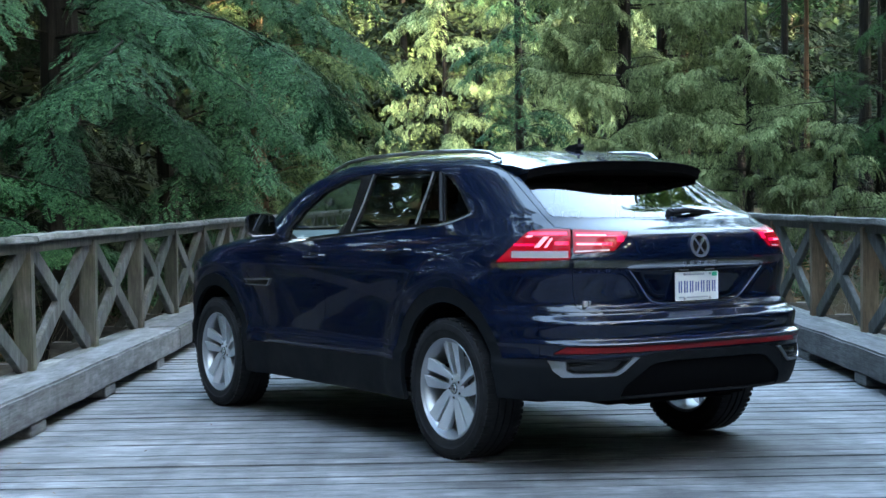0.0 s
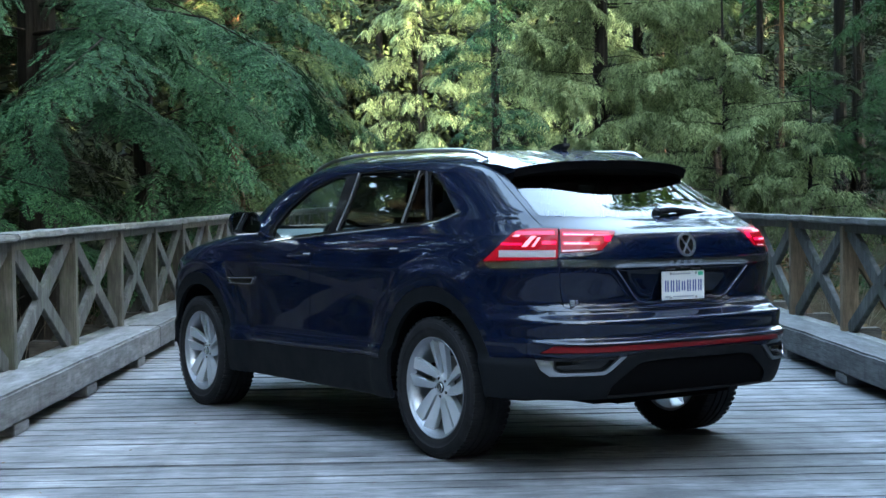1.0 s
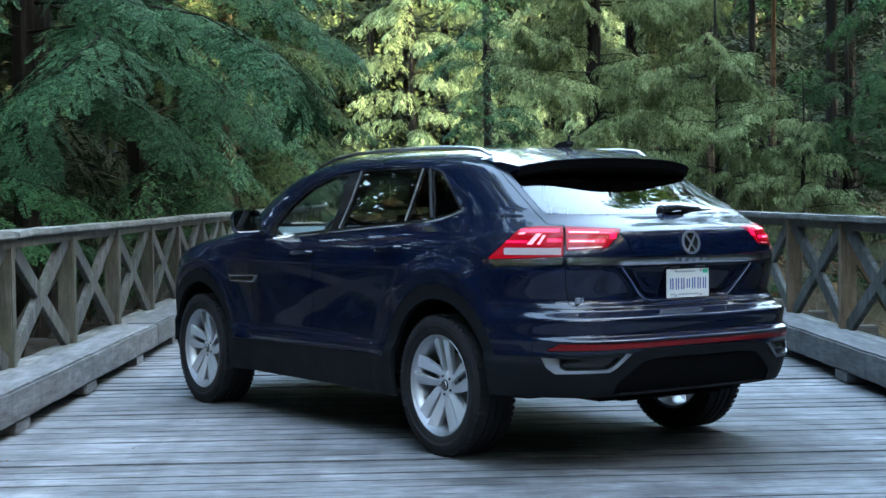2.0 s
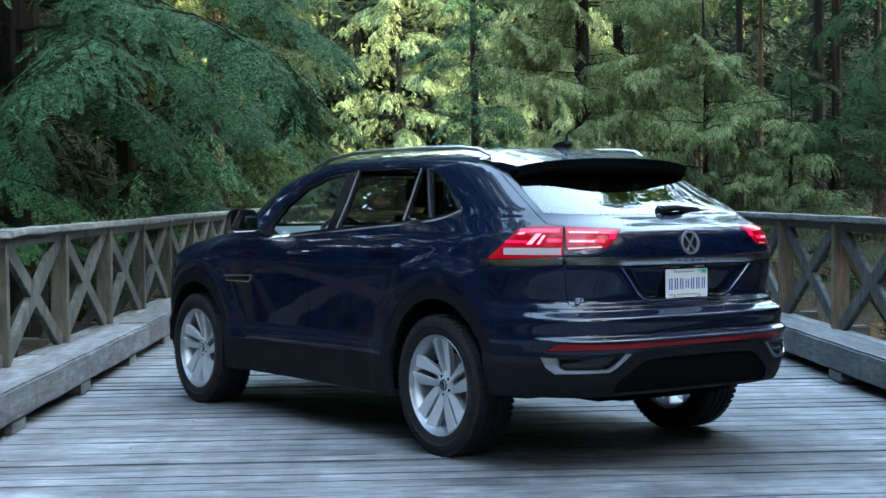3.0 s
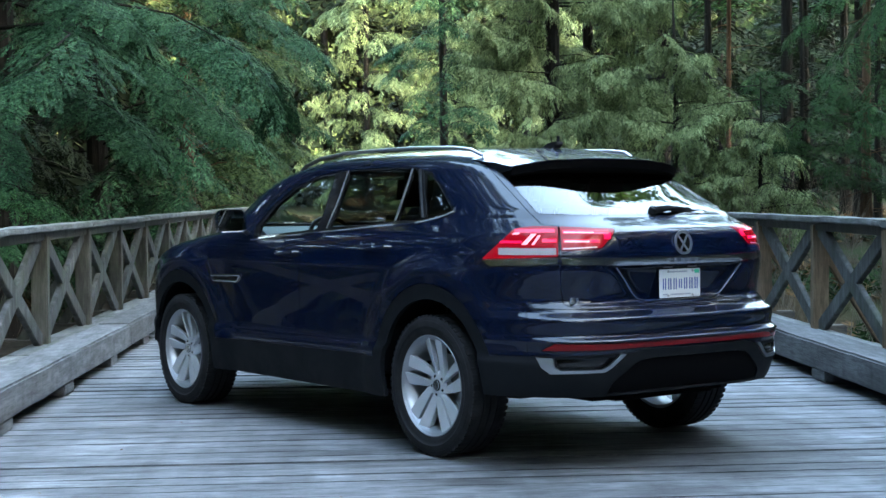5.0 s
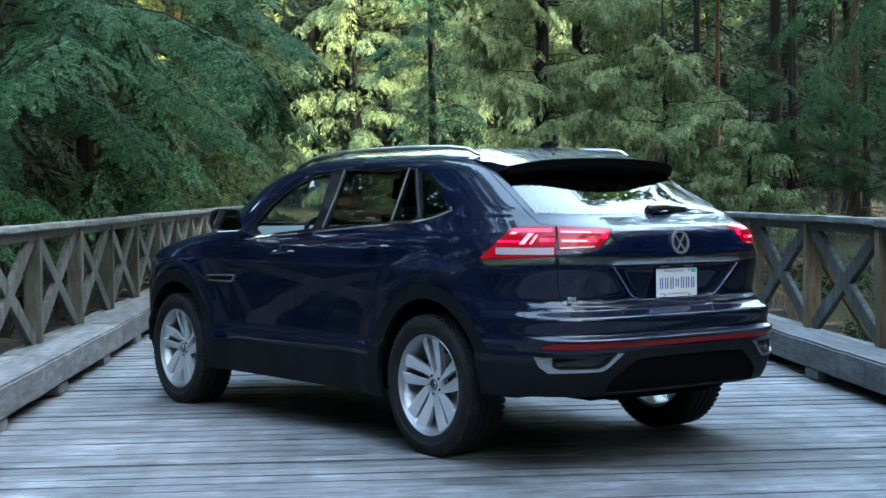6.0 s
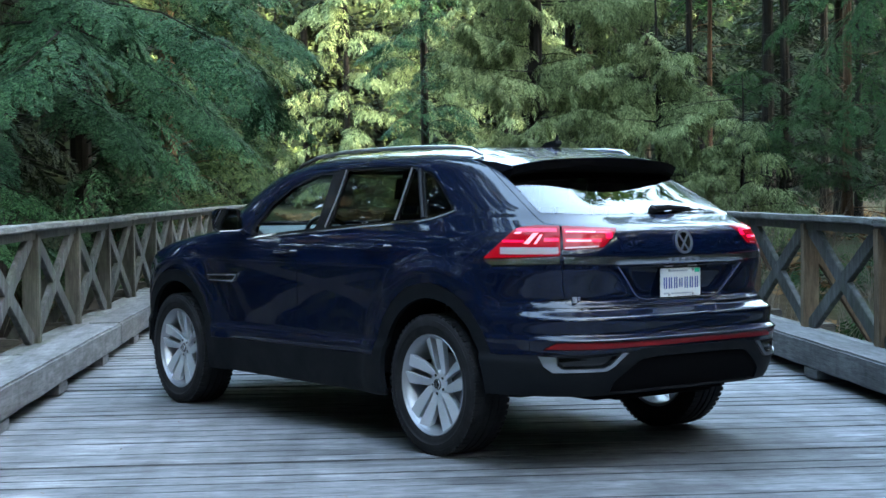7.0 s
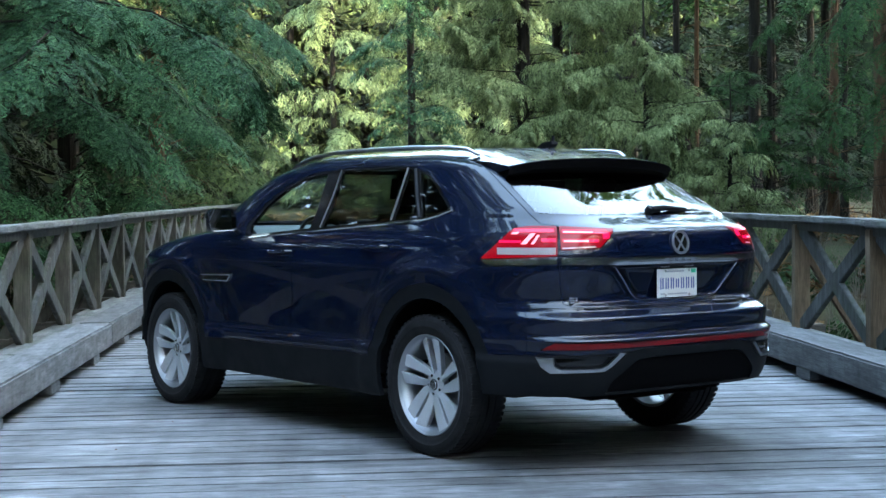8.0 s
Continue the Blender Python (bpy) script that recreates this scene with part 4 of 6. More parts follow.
def rear_details(gate, clad, bumper):
    y = -0.936
    plate = part("number_plate", block((-0.152, y - 0.006, 0.866), (0.152, y + 0.002, 1.018), 0.003), PLATE_WHITE, gate, "white number plate with blue marks")
    tilt = pose(0, 0, 0, 90, 0, 0)
    for i in range(7):
        x = -0.118 + i * 0.0393
        h = 0.030 if i != 3 else 0.024
        part("plate_bar", block((x - 0.012, y - 0.0085, 0.940 - h), (x - 0.006, y - 0.005, 0.940 + h)), PLATE_BLUE, plate)
        part("plate_bar", block((x + 0.004, y - 0.0085, 0.940 - h), (x + 0.010, y - 0.005, 0.940 + h)), PLATE_BLUE, plate)
    for x0, x1, z in ((-0.09, 0.05, 1.0035), (-0.075, 0.075, 0.884), (-0.13, -0.095, 0.885)):
        part("plate_bar", block((x0, y - 0.0078, z - 0.004), (x1, y - 0.005, z + 0.004)), PLATE_GREY, plate)
    part("plate_sticker", block((0.105, y - 0.0078, 0.992), (0.140, y - 0.005, 1.012)), GREEN_STICKER, plate)
    for x in (-0.09, 0.09):
        for z in (0.878, 1.006):
            part("plate_screw", lathe([(0, 0.004), (0.006, 0.003), (0.007, 0.0)], 10), STEEL, plate).matrix_basis = Matrix.Translation((x, y - 0.006, z)) @ pose(0, 0, 0, 0, 0, -90)
        part("plate_lamp", block((x - 0.03, -0.950, 1.026), (x + 0.03, -0.915, 1.034), 0.003), LAMP_CLEAR, gate)
    # round mark over the strip
    rm = lathe([(0.0, 0.0), (0.058, 0.0), (0.060, 0.004), (0.0, 0.0045)], 40)
    disc = part("emblem", rm, GLOSS_BLACK, gate, "round chrome emblem")
    disc.matrix_basis = Matrix.Translation(tail_at(0, 1.157, 0.002)) @ pose(0, 0, 0, 0, -8, -90)
    part("emblem_ring", merge(ring_bar(0.051, 0.064, 0.002, 0.010, 40), strokes(0.054, 0.004, 0.009)), EMBLEM, disc)
    # letters on the strip and trim marks: plain bars
    for i in range(5):
        x = -0.10 + 0.05 * i
        part("badge_mark", merge(block((x - 0.010, -0.985, 1.056), (x - 0.004, -0.976, 1.076)), block((x + 0.004, -0.985, 1.056), (x + 0.010, -0.976, 1.076)), block((x - 0.008, -0.985, 1.062), (x + 0.008, -0.977, 1.066))), CHROME, gate)
    p = tail_at(-0.665, 0.872, 0.003)
    part("badge_mark", merge(*[block((p.x + dx, p.y - 0.004, p.z + dz), (p.x + dx + 0.026, p.y + 0.006, p.z + dz + 0.007), m=None) for dx in (-0.032, 0.004) for dz in (-0.014, -0.003, 0.008)]), ALLOY, gate)
    p = tail_at(0.60, 0.905, 0.003)
    part("badge_mark", merge(block((p.x - 0.04, p.y - 0.004, p.z - 0.008), (p.x - 0.012, p.y + 0.008, p.z + 0.008)), block((p.x, p.y - 0.004, p.z - 0.008), (p.x + 0.03, p.y + 0.012, p.z - 0.002)), block((p.x, p.y - 0.004, p.z + 0.003), (p.x + 0.03, p.y + 0.012, p.z + 0.008))), BADGE_RED, gate)
    # bright lip under the hollow
    lip = [(-0.462, 1.035), (-0.40, 0.970), (-0.335, 0.898), (-0.30, 0.872), (-0.25, 0.862), (0, 0.858), (0.25, 0.862), (0.30, 0.872), (0.335, 0.898), (0.40, 0.970), (0.462, 1.035)]
    part("hollow_lip", tube([tail_at(x, z, 0.0) for x, z in lip], 0.0026, 8), SATIN, gate)
    # wiper
    wi = part("wiper", tube([(0.0, -0.752, 1.332), (0.10, -0.752, 1.340), (0.22, -0.735, 1.336), (0.30, -0.72, 1.335)], [0.020, 0.016, 0.011, 0.008], 8), PLASTIC, gate)
    part("wiper_blade", tube([(0.14, -0.745, 1.326), (0.30, -0.732, 1.326), (0.42, -0.715, 1.325)], [0.007, 0.008, 0.005], 6), PLASTIC, wi)
    part("wiper_hub", lathe([(0, 0.03), (0.022, 0.026), (0.028, 0.0)], 20), PLASTIC, wi).matrix_basis = Matrix.Translation((0.0, -0.735, 1.322)) @ pose(0, 0, 0, 0, -60, -90)


def seat_parts(car, x, y, lean=12):
    s = child("seat", None, car)
    s.matrix_basis = Matrix.Translation((x, y, 0.62))
    part("cushion", block((-0.25, -0.25, -0.10), (0.25, 0.28, 0.08), 0.05, 3), CLOTH, s)
    part("backrest", block((-0.25, -0.06, 0.0), (0.25, 0.06, 0.66), 0.05, 3, pose(0, -0.24, 0.05, lean, 0, 0)), CLOTH, s)
    part("headrest", block((-0.135, -0.05, 0.0), (0.135, 0.05, 0.215), 0.045, 4, pose(0, -0.385, 0.745, lean, 0, 0)), CLOTH, s)
    part("headrest_post", merge(tube([(-0.06, -0.36, 0.66), (-0.06, -0.39, 0.80)], 0.007, 6), tube([(0.06, -0.36, 0.66), (0.06, -0.39, 0.80)], 0.007, 6)), STEEL, s)
    return s


def cabin(car):
    first = seat_parts(car, -0.38, 1.36)
    for x, y in ((0.38, 1.36), (-0.42, 0.51), (0.42, 0.51), (0.0, 0.51)):
        copy_thing(first, Matrix.Translation((x, y, 0.62 if y > 1 else 0.60)))
    part("dashboard", slab([(2.78, 0.70), (2.05, 0.70), (2.02, 0.98), (2.06, 1.17), (2.22, 1.245), (2.72, 1.22)], -0.80, 0.80, 0.03), POST_GREY, car)
    st = child("steering_wheel", None, car)
    st.matrix_basis = Matrix.Translation((-0.38, 1.90, 1.13)) @ pose(0, 0, 0, 0, 0, 90) @ pose(0, 0, 0, 0, 24, 0)
    part("steering_rim", merge(lathe([(0.170, 0.0), (0.180, 0.012), (0.192, 0.012), (0.200, 0.0), (0.192, -0.012), (0.180, -0.012), (0.170, 0.0)], 40)), SATIN_DARK, st, flat=False)
    part("steering_boss", block((-0.02, -0.17, -0.03), (0.02, 0.17, 0.03), 0.012), CLOTH, st)
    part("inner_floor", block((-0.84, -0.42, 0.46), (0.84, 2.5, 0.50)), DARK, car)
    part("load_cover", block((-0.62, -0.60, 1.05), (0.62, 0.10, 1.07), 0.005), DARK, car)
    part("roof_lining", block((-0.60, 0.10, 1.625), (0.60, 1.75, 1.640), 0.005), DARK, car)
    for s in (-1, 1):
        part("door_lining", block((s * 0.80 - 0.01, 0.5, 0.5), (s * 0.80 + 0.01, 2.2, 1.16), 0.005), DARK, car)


build_car()

# ---- the bridge ----
LEFT, RIGHT, BAY = -3.975, 2.975, 1.935
FIRST = {-1: 4.42, 1: 4.82}
Y0, Y1 = -23.7, 34.0


SLOPE = math.degrees(math.atan(0.0105))


def rise(y):
    """The deck climbs gently away from the camera."""
    return 0.0105 * max(0.0, y - 2.5)


def bend(y):
    """The far end swings a little to the right."""
    return 0.0007 * max(0.0, y - 8.0) ** 2


def at_bridge(y, x=0.0, z=0.0):
    slope = math.degrees(math.atan(2 * 0.0007 * max(0.0, y - 8.0)))
    return pose(x + bend(y), y, z + rise(y), 0, 0, -slope)


def laid(y, length, x, z=0.0):
    """A beam that lies along the deck from y on, at the deck's slope."""
    m = at_bridge(y + length / 2, x, z + (rise(y) + rise(y + length)) / 2 - rise(y + length / 2))
    return m @ pose(0, 0, 0, math.degrees(math.atan((rise(y + length) - rise(y)) / length)), 0, 0)


def timber(lo, hi, seed, bevel=0.008, wobble=0.004, cuts=3):
    """A sawn beam with worn, slightly wandering edges."""
    bm = block(lo, hi)
    long = max(range(3), key=lambda i: hi[i] - lo[i])
    edges = [e for e in bm.edges if abs((e.verts[0].co - e.verts[1].co)[long]) > 1e-6]
    bmesh.ops.subdivide_edges(bm, edges=edges, cuts=cuts, use_grid_fill=True)
    sharp = [e for e in bm.edges if len(e.link_faces) == 2 and e.calc_face_angle() > 0.8]
    bmesh.ops.bevel(bm, geom=sharp, offset=bevel, segments=2, affect="EDGES", clamp_overlap=True)
    for v in bm.verts:
        v.co += Vector(noise.noise_vector(v.co * 2.3 + Vector((seed * 7.1, seed * 3.3, 0)))) * wobble
    return bm


def planks():
    deck = tagged(new("bridge_deck"), "weathered grey plank deck laid across the bridge", "bridge deck", kind="structure")
    rnd = random.Random(4)
    meshes = []
    for k in range(6):
        bm = timber((-3.36, -0.0975, -0.08), (3.36, 0.0975, 0.0), k, 0.004, 0.0035, 14)
        me = bpy.data.meshes.new("plank")
        bm.to_mesh(me)
        bm.free()
        me.polygons.foreach_set("use_smooth", [True] * len(me.polygons))
        me.set_sharp_from_angle(angle=radians(40))
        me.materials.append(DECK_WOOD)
        meshes.append(me)
    y = Y0
    while y < Y1:
        p = child("plank", meshes[rnd.randrange(6)], deck)
        w = rnd.uniform(0.90, 1.06)
        y += 0.100 * w
        p.matrix_basis = at_bridge(y, (LEFT + RIGHT) / 2 + rnd.uniform(-0.03, 0.03), rnd.uniform(-0.006, 0.002)) @ pose(0, 0, 0, rnd.uniform(-0.5, 0.5), 0, 1.6 + rnd.uniform(-0.06, 0.06)) @ Matrix.Diagonal((rnd.choice((1, -1)) * 1.03, w * rnd.choice((1, -1)), 1, 1))
        y += 0.100 * w + rnd.uniform(0.0, 0.004)
    return deck


def kerbs():
    """Squared kerb timbers lifted off the deck on spacer blocks, one block a bay."""
    rnd = random.Random(9)
    SPAN = 3 * 1.92
    for s, x, half, phase in ((-1, -3.525, 0.158, 0.67), (1, 2.478, 0.178, 0.74)):
        beams = []
        for k in range(3):
            bm = timber((-half, -SPAN / 2 + 0.004, 0.068), (half, SPAN / 2 - 0.004, 0.282), k + 20 + 5 * s, 0.016, 0.007, 16)
            me = bpy.data.meshes.new("kerb_beam")
            bm.to_mesh(me)
            bm.free()
            me.polygons.foreach_set("use_smooth", [True] * len(me.polygons))
            me.set_sharp_from_angle(angle=radians(40))
            me.materials.append(KERB_WOOD)
            beams.append(me)
        y, k = phase - 0.96 - 4 * SPAN, 0
        while y < Y1 - 4:
            kerb = tagged(new("kerb_beam"), "squared grey kerb timber on spacer blocks beside the deck", "kerb", "kerb timbers")
            kerb.matrix_basis = laid(y, SPAN, x, rnd.uniform(-0.003, 0.003))
            child("beam", beams[k % 3], kerb)
            for j in range(3):
                c = -SPAN / 2 + 0.96 + 1.92 * j + rnd.uniform(-0.03, 0.03)
                part("spacer_block", timber((-half + 0.004, c - 0.17, -0.005), (half - 0.004, c + 0.17, 0.072), j + k, 0.006, 0.003, 1), KERB_WOOD, kerb)
            y += SPAN
            k += 1
    # a flat board behind each kerb, under the posts' feet
    for x, lo, hi in ((-3.93, -0.13, 0.225), (2.90, -0.225, 0.13)):
        y = Y0
        while y < Y1 - 2:
            b = tagged(new("edge_board"), "grey board along the feet of the railing posts", "board", "edge boards")
            b.matrix_basis = laid(y, 3.88, x)
            part("board", timber((lo, -1.935, -0.06), (hi, 1.935, 0.205), int(y) + 50, 0.01, 0.006, 8), RAIL_WOOD, b)
            y += 3.88


def railing():
    """Posts, crossed braces, outer struts and a capped handrail, bay by bay."""
    rnd = random.Random(3)
    H = 1.15
    for s, x in ((-1, LEFT), (1, RIGHT)):
        k0 = -9
        variants = []
        for v in range(3):
            post = new("railing_post")
            part("post", timber((-0.070, -0.060, 0.10), (0.070, 0.060, H), v + 3 * s, 0.010, 0.005, 5), POST_WOOD if s < 0 else POST_BROWN, post)
            a, b = Vector((s * 0.075, 0, 0.88)), Vector((s * 0.62, 0, 0.02))
            d = b - a
            strut = timber((-0.045, -0.05, 0), (0.045, 0.05, d.length), v + 8, 0.006, 0.004, 3)
            strut.transform(Matrix.Translation(a) @ d.to_track_quat("Z", "Y").to_matrix().to_4x4())
            part("strut", strut, POST_WOOD if s < 0 else POST_BROWN, post)
            part("cross_beam", timber((-0.20 if s > 0 else -0.85, -0.10, -0.14), (0.85 if s > 0 else 0.20, 0.10, 0.06), v + 30, 0.012, 0.008, 3), BEAM_WOOD, post)
            tagged(post, "weathered square railing post with an outer strut", "railing post", "railing posts")
            variants.append(post)
        for k in range(k0, 16):
            y = FIRST[s] + BAY * k
            if y > Y1 - 1:
                break
            m = at_bridge(y, x) @ pose(0, 0, 0, rnd.uniform(-0.6, 0.6), rnd.uniform(-0.6, 0.6), rnd.uniform(-2, 2))
            if k - k0 < 3:
                variants[k - k0].matrix_basis = m
            else:
                copy_thing(variants[(k * 7 + s) % 3], m)
        # crossed braces, one set a bay
        crosses = []
        for v in range(2):
            cross = tagged(new("cross_brace"), "two weathered boards crossed between the railing posts", "brace", "railing braces")
            w = 0.026
            for i, t in enumerate((1, -1)):
                d = Vector((0, (BAY - 0.13) * t, H - 0.245))
                a = Vector((0, -(BAY - 0.13) / 2 * t, 0.225))
                bm = timber((-0.073, -w, 0), (0.073 - 0.003 * i, w, d.length), v * 2 + i + 60, 0.007, 0.004, 5)
                bm.transform(Matrix.Translation(a + Vector((-s * 0.004, 0, 0))) @ d.to_track_quat("Z", "X").to_matrix().to_4x4() @ pose(0, 0, 0, 0, 0, 0))
                part("brace", bm, BRACE_WOOD, cross)
            crosses.append(cross)
        for k in range(k0, 15):
            y = FIRST[s] + BAY * (k + 0.5)
            if y > Y1 - 2:
                break
            m = at_bridge(y, x)
            if k - k0 < 2:
                crosses[k - k0].matrix_basis = m
            else:
                copy_thing(crosses[k % 2], m)
        # handrail in lengths of two bays, each a cap on a ledger
        y, k = FIRST[s] + BAY * k0, 0
        while y < Y1 - 4:
            rail = tagged(new("handrail"), "weathered flat timber handrail on a narrower ledger", "handrail", "handrails")
            rail.matrix_basis = at_bridge(y + BAY, x, rnd.uniform(-0.004, 0.004))
            tilt = SLOPE if y > 2 else 0
            part("cap", timber((-0.115, -BAY + 0.002, H + 0.02), (0.115, BAY - 0.002, H + 0.075), k + 70, 0.012, 0.008, 10), RAIL_WOOD, rail).matrix_basis = pose(0, 0, 0, tilt, 0, 0)
            part("ledger", timber((-0.055, -BAY + 0.002, H - 0.055), (0.055, BAY - 0.002, H + 0.021), k + 90, 0.008, 0.005, 8), POST_WOOD, rail).matrix_basis = pose(0, 0, 0, tilt, 0, 0)
            y += 2 * BAY
            k += 1


def litter():
    """Dry leaves and twigs blown along the deck."""
    r = np.random.RandomState(31)
    out = []
    for i in range(420):
        edge = r.rand() < 0.6
        x = (2.22 - abs(r.normal(0, 0.16)) if r.rand() < 0.6 else -3.36 + abs(r.normal(0, 0.16))) if edge else r.uniform(-3.2, 2.1)
        y = r.uniform(-6, 24)
        a, ln = r.uniform(0, 6.28), r.uniform(0.012, 0.05) * (1 if edge else 0.6)
        d = np.array([math.cos(a), math.sin(a), r.uniform(-0.2, 0.3)])
        out.append(kite(np.array([x + bend(y), y, rise(y) + 0.006]), d, ln, ln * r.uniform(0.12, 0.4), np.array([0.1, 0.1, 1.0])))
    tagged(quads("leaf_litter", np.array(out), DRY), "scattered dry leaves and twigs on the deck", "litter", kind="stuff")



# ---- ground and forest ----
def ground_height(x, y):
    """A shallow gully under the bridge, with banks rising to the forest floor and unseen hillsides beyond, those on the
    right added to block the sun.
    """
    gully = math.exp(-((y - 8) / 16) ** 4)
    z = 0.25 - 1.75 * gully + 0.02 * max(0, y - 30) + 0.012 * max(0, abs(x) - 6)
    if y > 24:
        z += 0.05
    side = max(0.0, abs(x + 0.5) - 9)
    z += 0.07 * min(side, 14) * gully
    z += 0.35 * noise.noise(Vector((x * 0.16, y * 0.16, 0))) + 0.10 * noise.noise(Vector((x * 0.7, y * 0.7, 3)))
    # the right-hand ridge is added out of view to stop the low sun
    z += 33 * float(smooth(30, 64, x) * smooth(52, 38, y)) + 26 * float(smooth(44, 70, -x)) * float(smooth(70, 40, y))
    # second added hill on the right, throwing shade on the trees ahead
    z += 34 * float(smooth(30, 56, x * 0.906 - (y - 72) * 0.42) * smooth(9.5, 16, x * 0.42 + (y - 72) * 0.906))
    if abs(x + 0.5) < 4.6 and -16 < y < 38:
        z = min(z, -0.45 + 0.25 * max(0, y - 32) / 6)
    return z


def build_ground():
    bm = bmesh.new()
    xs = [-1500, -600, -250, -120] + [-70 + 2.0 * i for i in range(71)] + [120, 250, 600, 1500]
    ys = [-1500, -500, -150] + [-60 + 2.0 * i for i in range(91)] + [160, 250, 600, 1500]
    grid = [[bm.verts.new((x, y, ground_height(x, y) if abs(x) < 130 and abs(y) < 170 else 0.6)) for x in xs] for y in ys]
    for a, b in zip(grid, grid[1:]):
        for i in range(len(a) - 1):
            bm.faces.new((a[i], a[i + 1], b[i + 1], b[i]))
    me = bpy.data.meshes.new("ground")
    bm.to_mesh(me)
    bm.free()
    me.polygons.foreach_set("use_smooth", [True] * len(me.polygons))
    me.materials.append(SOIL)
    tagged(new("ground", me), "brown forest floor falling into a gully", "ground", kind="structure")


def quads(name, points, material, parent=None):
    """One mesh out of loose four-cornered leaves, given as an array (n, 4, 3)."""
    n = len(points)
    me = bpy.data.meshes.new(name)
    me.vertices.add(4 * n)
    me.vertices.foreach_set("co", np.ascontiguousarray(points, dtype=np.float32).ravel())
    me.loops.add(4 * n)
    me.loops.foreach_set("vertex_index", np.arange(4 * n, dtype=np.int32))
    me.polygons.add(n)
    me.polygons.foreach_set("loop_start", np.arange(0, 4 * n, 4, dtype=np.int32))
    me.update(calc_edges=True)
    me.materials.append(material)
    ob = new(name, me)
    if parent is not None:
        ob.parent = parent
    return ob


def kite(p, d, length, width, n):
    """A narrow leaf from p along d, in the plane whose normal is n."""
    side = np.cross(n, d)
    m = p + d * length * 0.45
    return [p, m + side * width, p + d * length, m - side * width]


def spray(kind, level, seed):
    """A flat ferny spray one metre long along x, drooping at its tip; level 2 is the finest."""
    r = np.random.RandomState(seed)
    out = []
    up = np.array([0, 0, 1.0])
    shoots = {2: 11, 1: 10, 0: 4}[level]
    droop = {"hemlock": 0.16, "cedar": 0.34, "fir": 0.08}[kind]
    spread = {"hemlock": 52, "cedar": 42, "fir": 58}[kind]
    reach = {"hemlock": 0.46, "cedar": 0.50, "fir": 0.40}[kind]
    thick = {2: 0.020, 1: 0.030, 0: 0.075}[level]

    def axis(t):
        return np.array([t, 0.03 * math.sin(3 * t + seed), -droop * t * t])
    for i in range(shoots):
        t = 0.06 + 0.90 * i / shoots
        for s in (-1, 1):
            a = radians(spread + r.uniform(-9, 9)) * s
            ln = reach * (1 - t) ** 0.75 * (0.55 + 0.45 * min(1, t * 5)) * r.uniform(0.75, 1.15) + 0.05
            pitch = r.uniform(-0.28, 0.08) - (0.22 if kind == "cedar" else 0.0)
            d = np.array([math.cos(a), math.sin(a), pitch])
            d /= np.linalg.norm(d)
            nn = np.cross(d, np.cross(up, d))
            nn += r.uniform(-0.35, 0.35, 3)
            nn /= np.linalg.norm(nn)
            p = axis(t + r.uniform(-0.02, 0.02))
            out.append(kite(p, d, ln, thick, nn))
            if level == 2:
                k = max(2, int(ln * 7))
                for j in range(k):
                    u = (j + 0.6) / (k + 0.4)
                    for q in (-1, 1):
                        b = radians(46 + r.uniform(-8, 8)) * q
                        c, sn = math.cos(b), math.sin(b)
                        d2 = d * c + np.cross(nn, d) * sn
                        d2 = d2 + np.array([0, 0, r.uniform(-0.18, 0.10)])
                        d2 /= np.linalg.norm(d2)
                        out.append(kite(p + d * ln * u, d2, 0.105 * (1.15 - 0.6 * u) * r.uniform(0.8, 1.2), 0.019, nn))
    out.append(kite(axis(0.85), np.array([1, 0, -2 * droop]) / math.hypot(1, 2 * droop), 0.18, thick, up))
    return np.array(out)


SPRAYS = {(k, l): [spray(k, l, 10 * i + l) for i in range(3)] for k in ("hemlock", "cedar", "fir") for l in (0, 1, 2)}


def frame_of(d, up, roll):
    """Rows of axes: x along d, z near up, turned by roll."""
    d = d / np.linalg.norm(d, axis=1, keepdims=True)
    y = np.cross(up, d)
    y /= np.linalg.norm(y, axis=1, keepdims=True) + 1e-9
    z = np.cross(d, y)
    c, s = np.cos(roll)[:, None], np.sin(roll)[:, None]
    y, z = y * c + z * s, z * c - y * s
    return np.stack([d, y, z], axis=1)


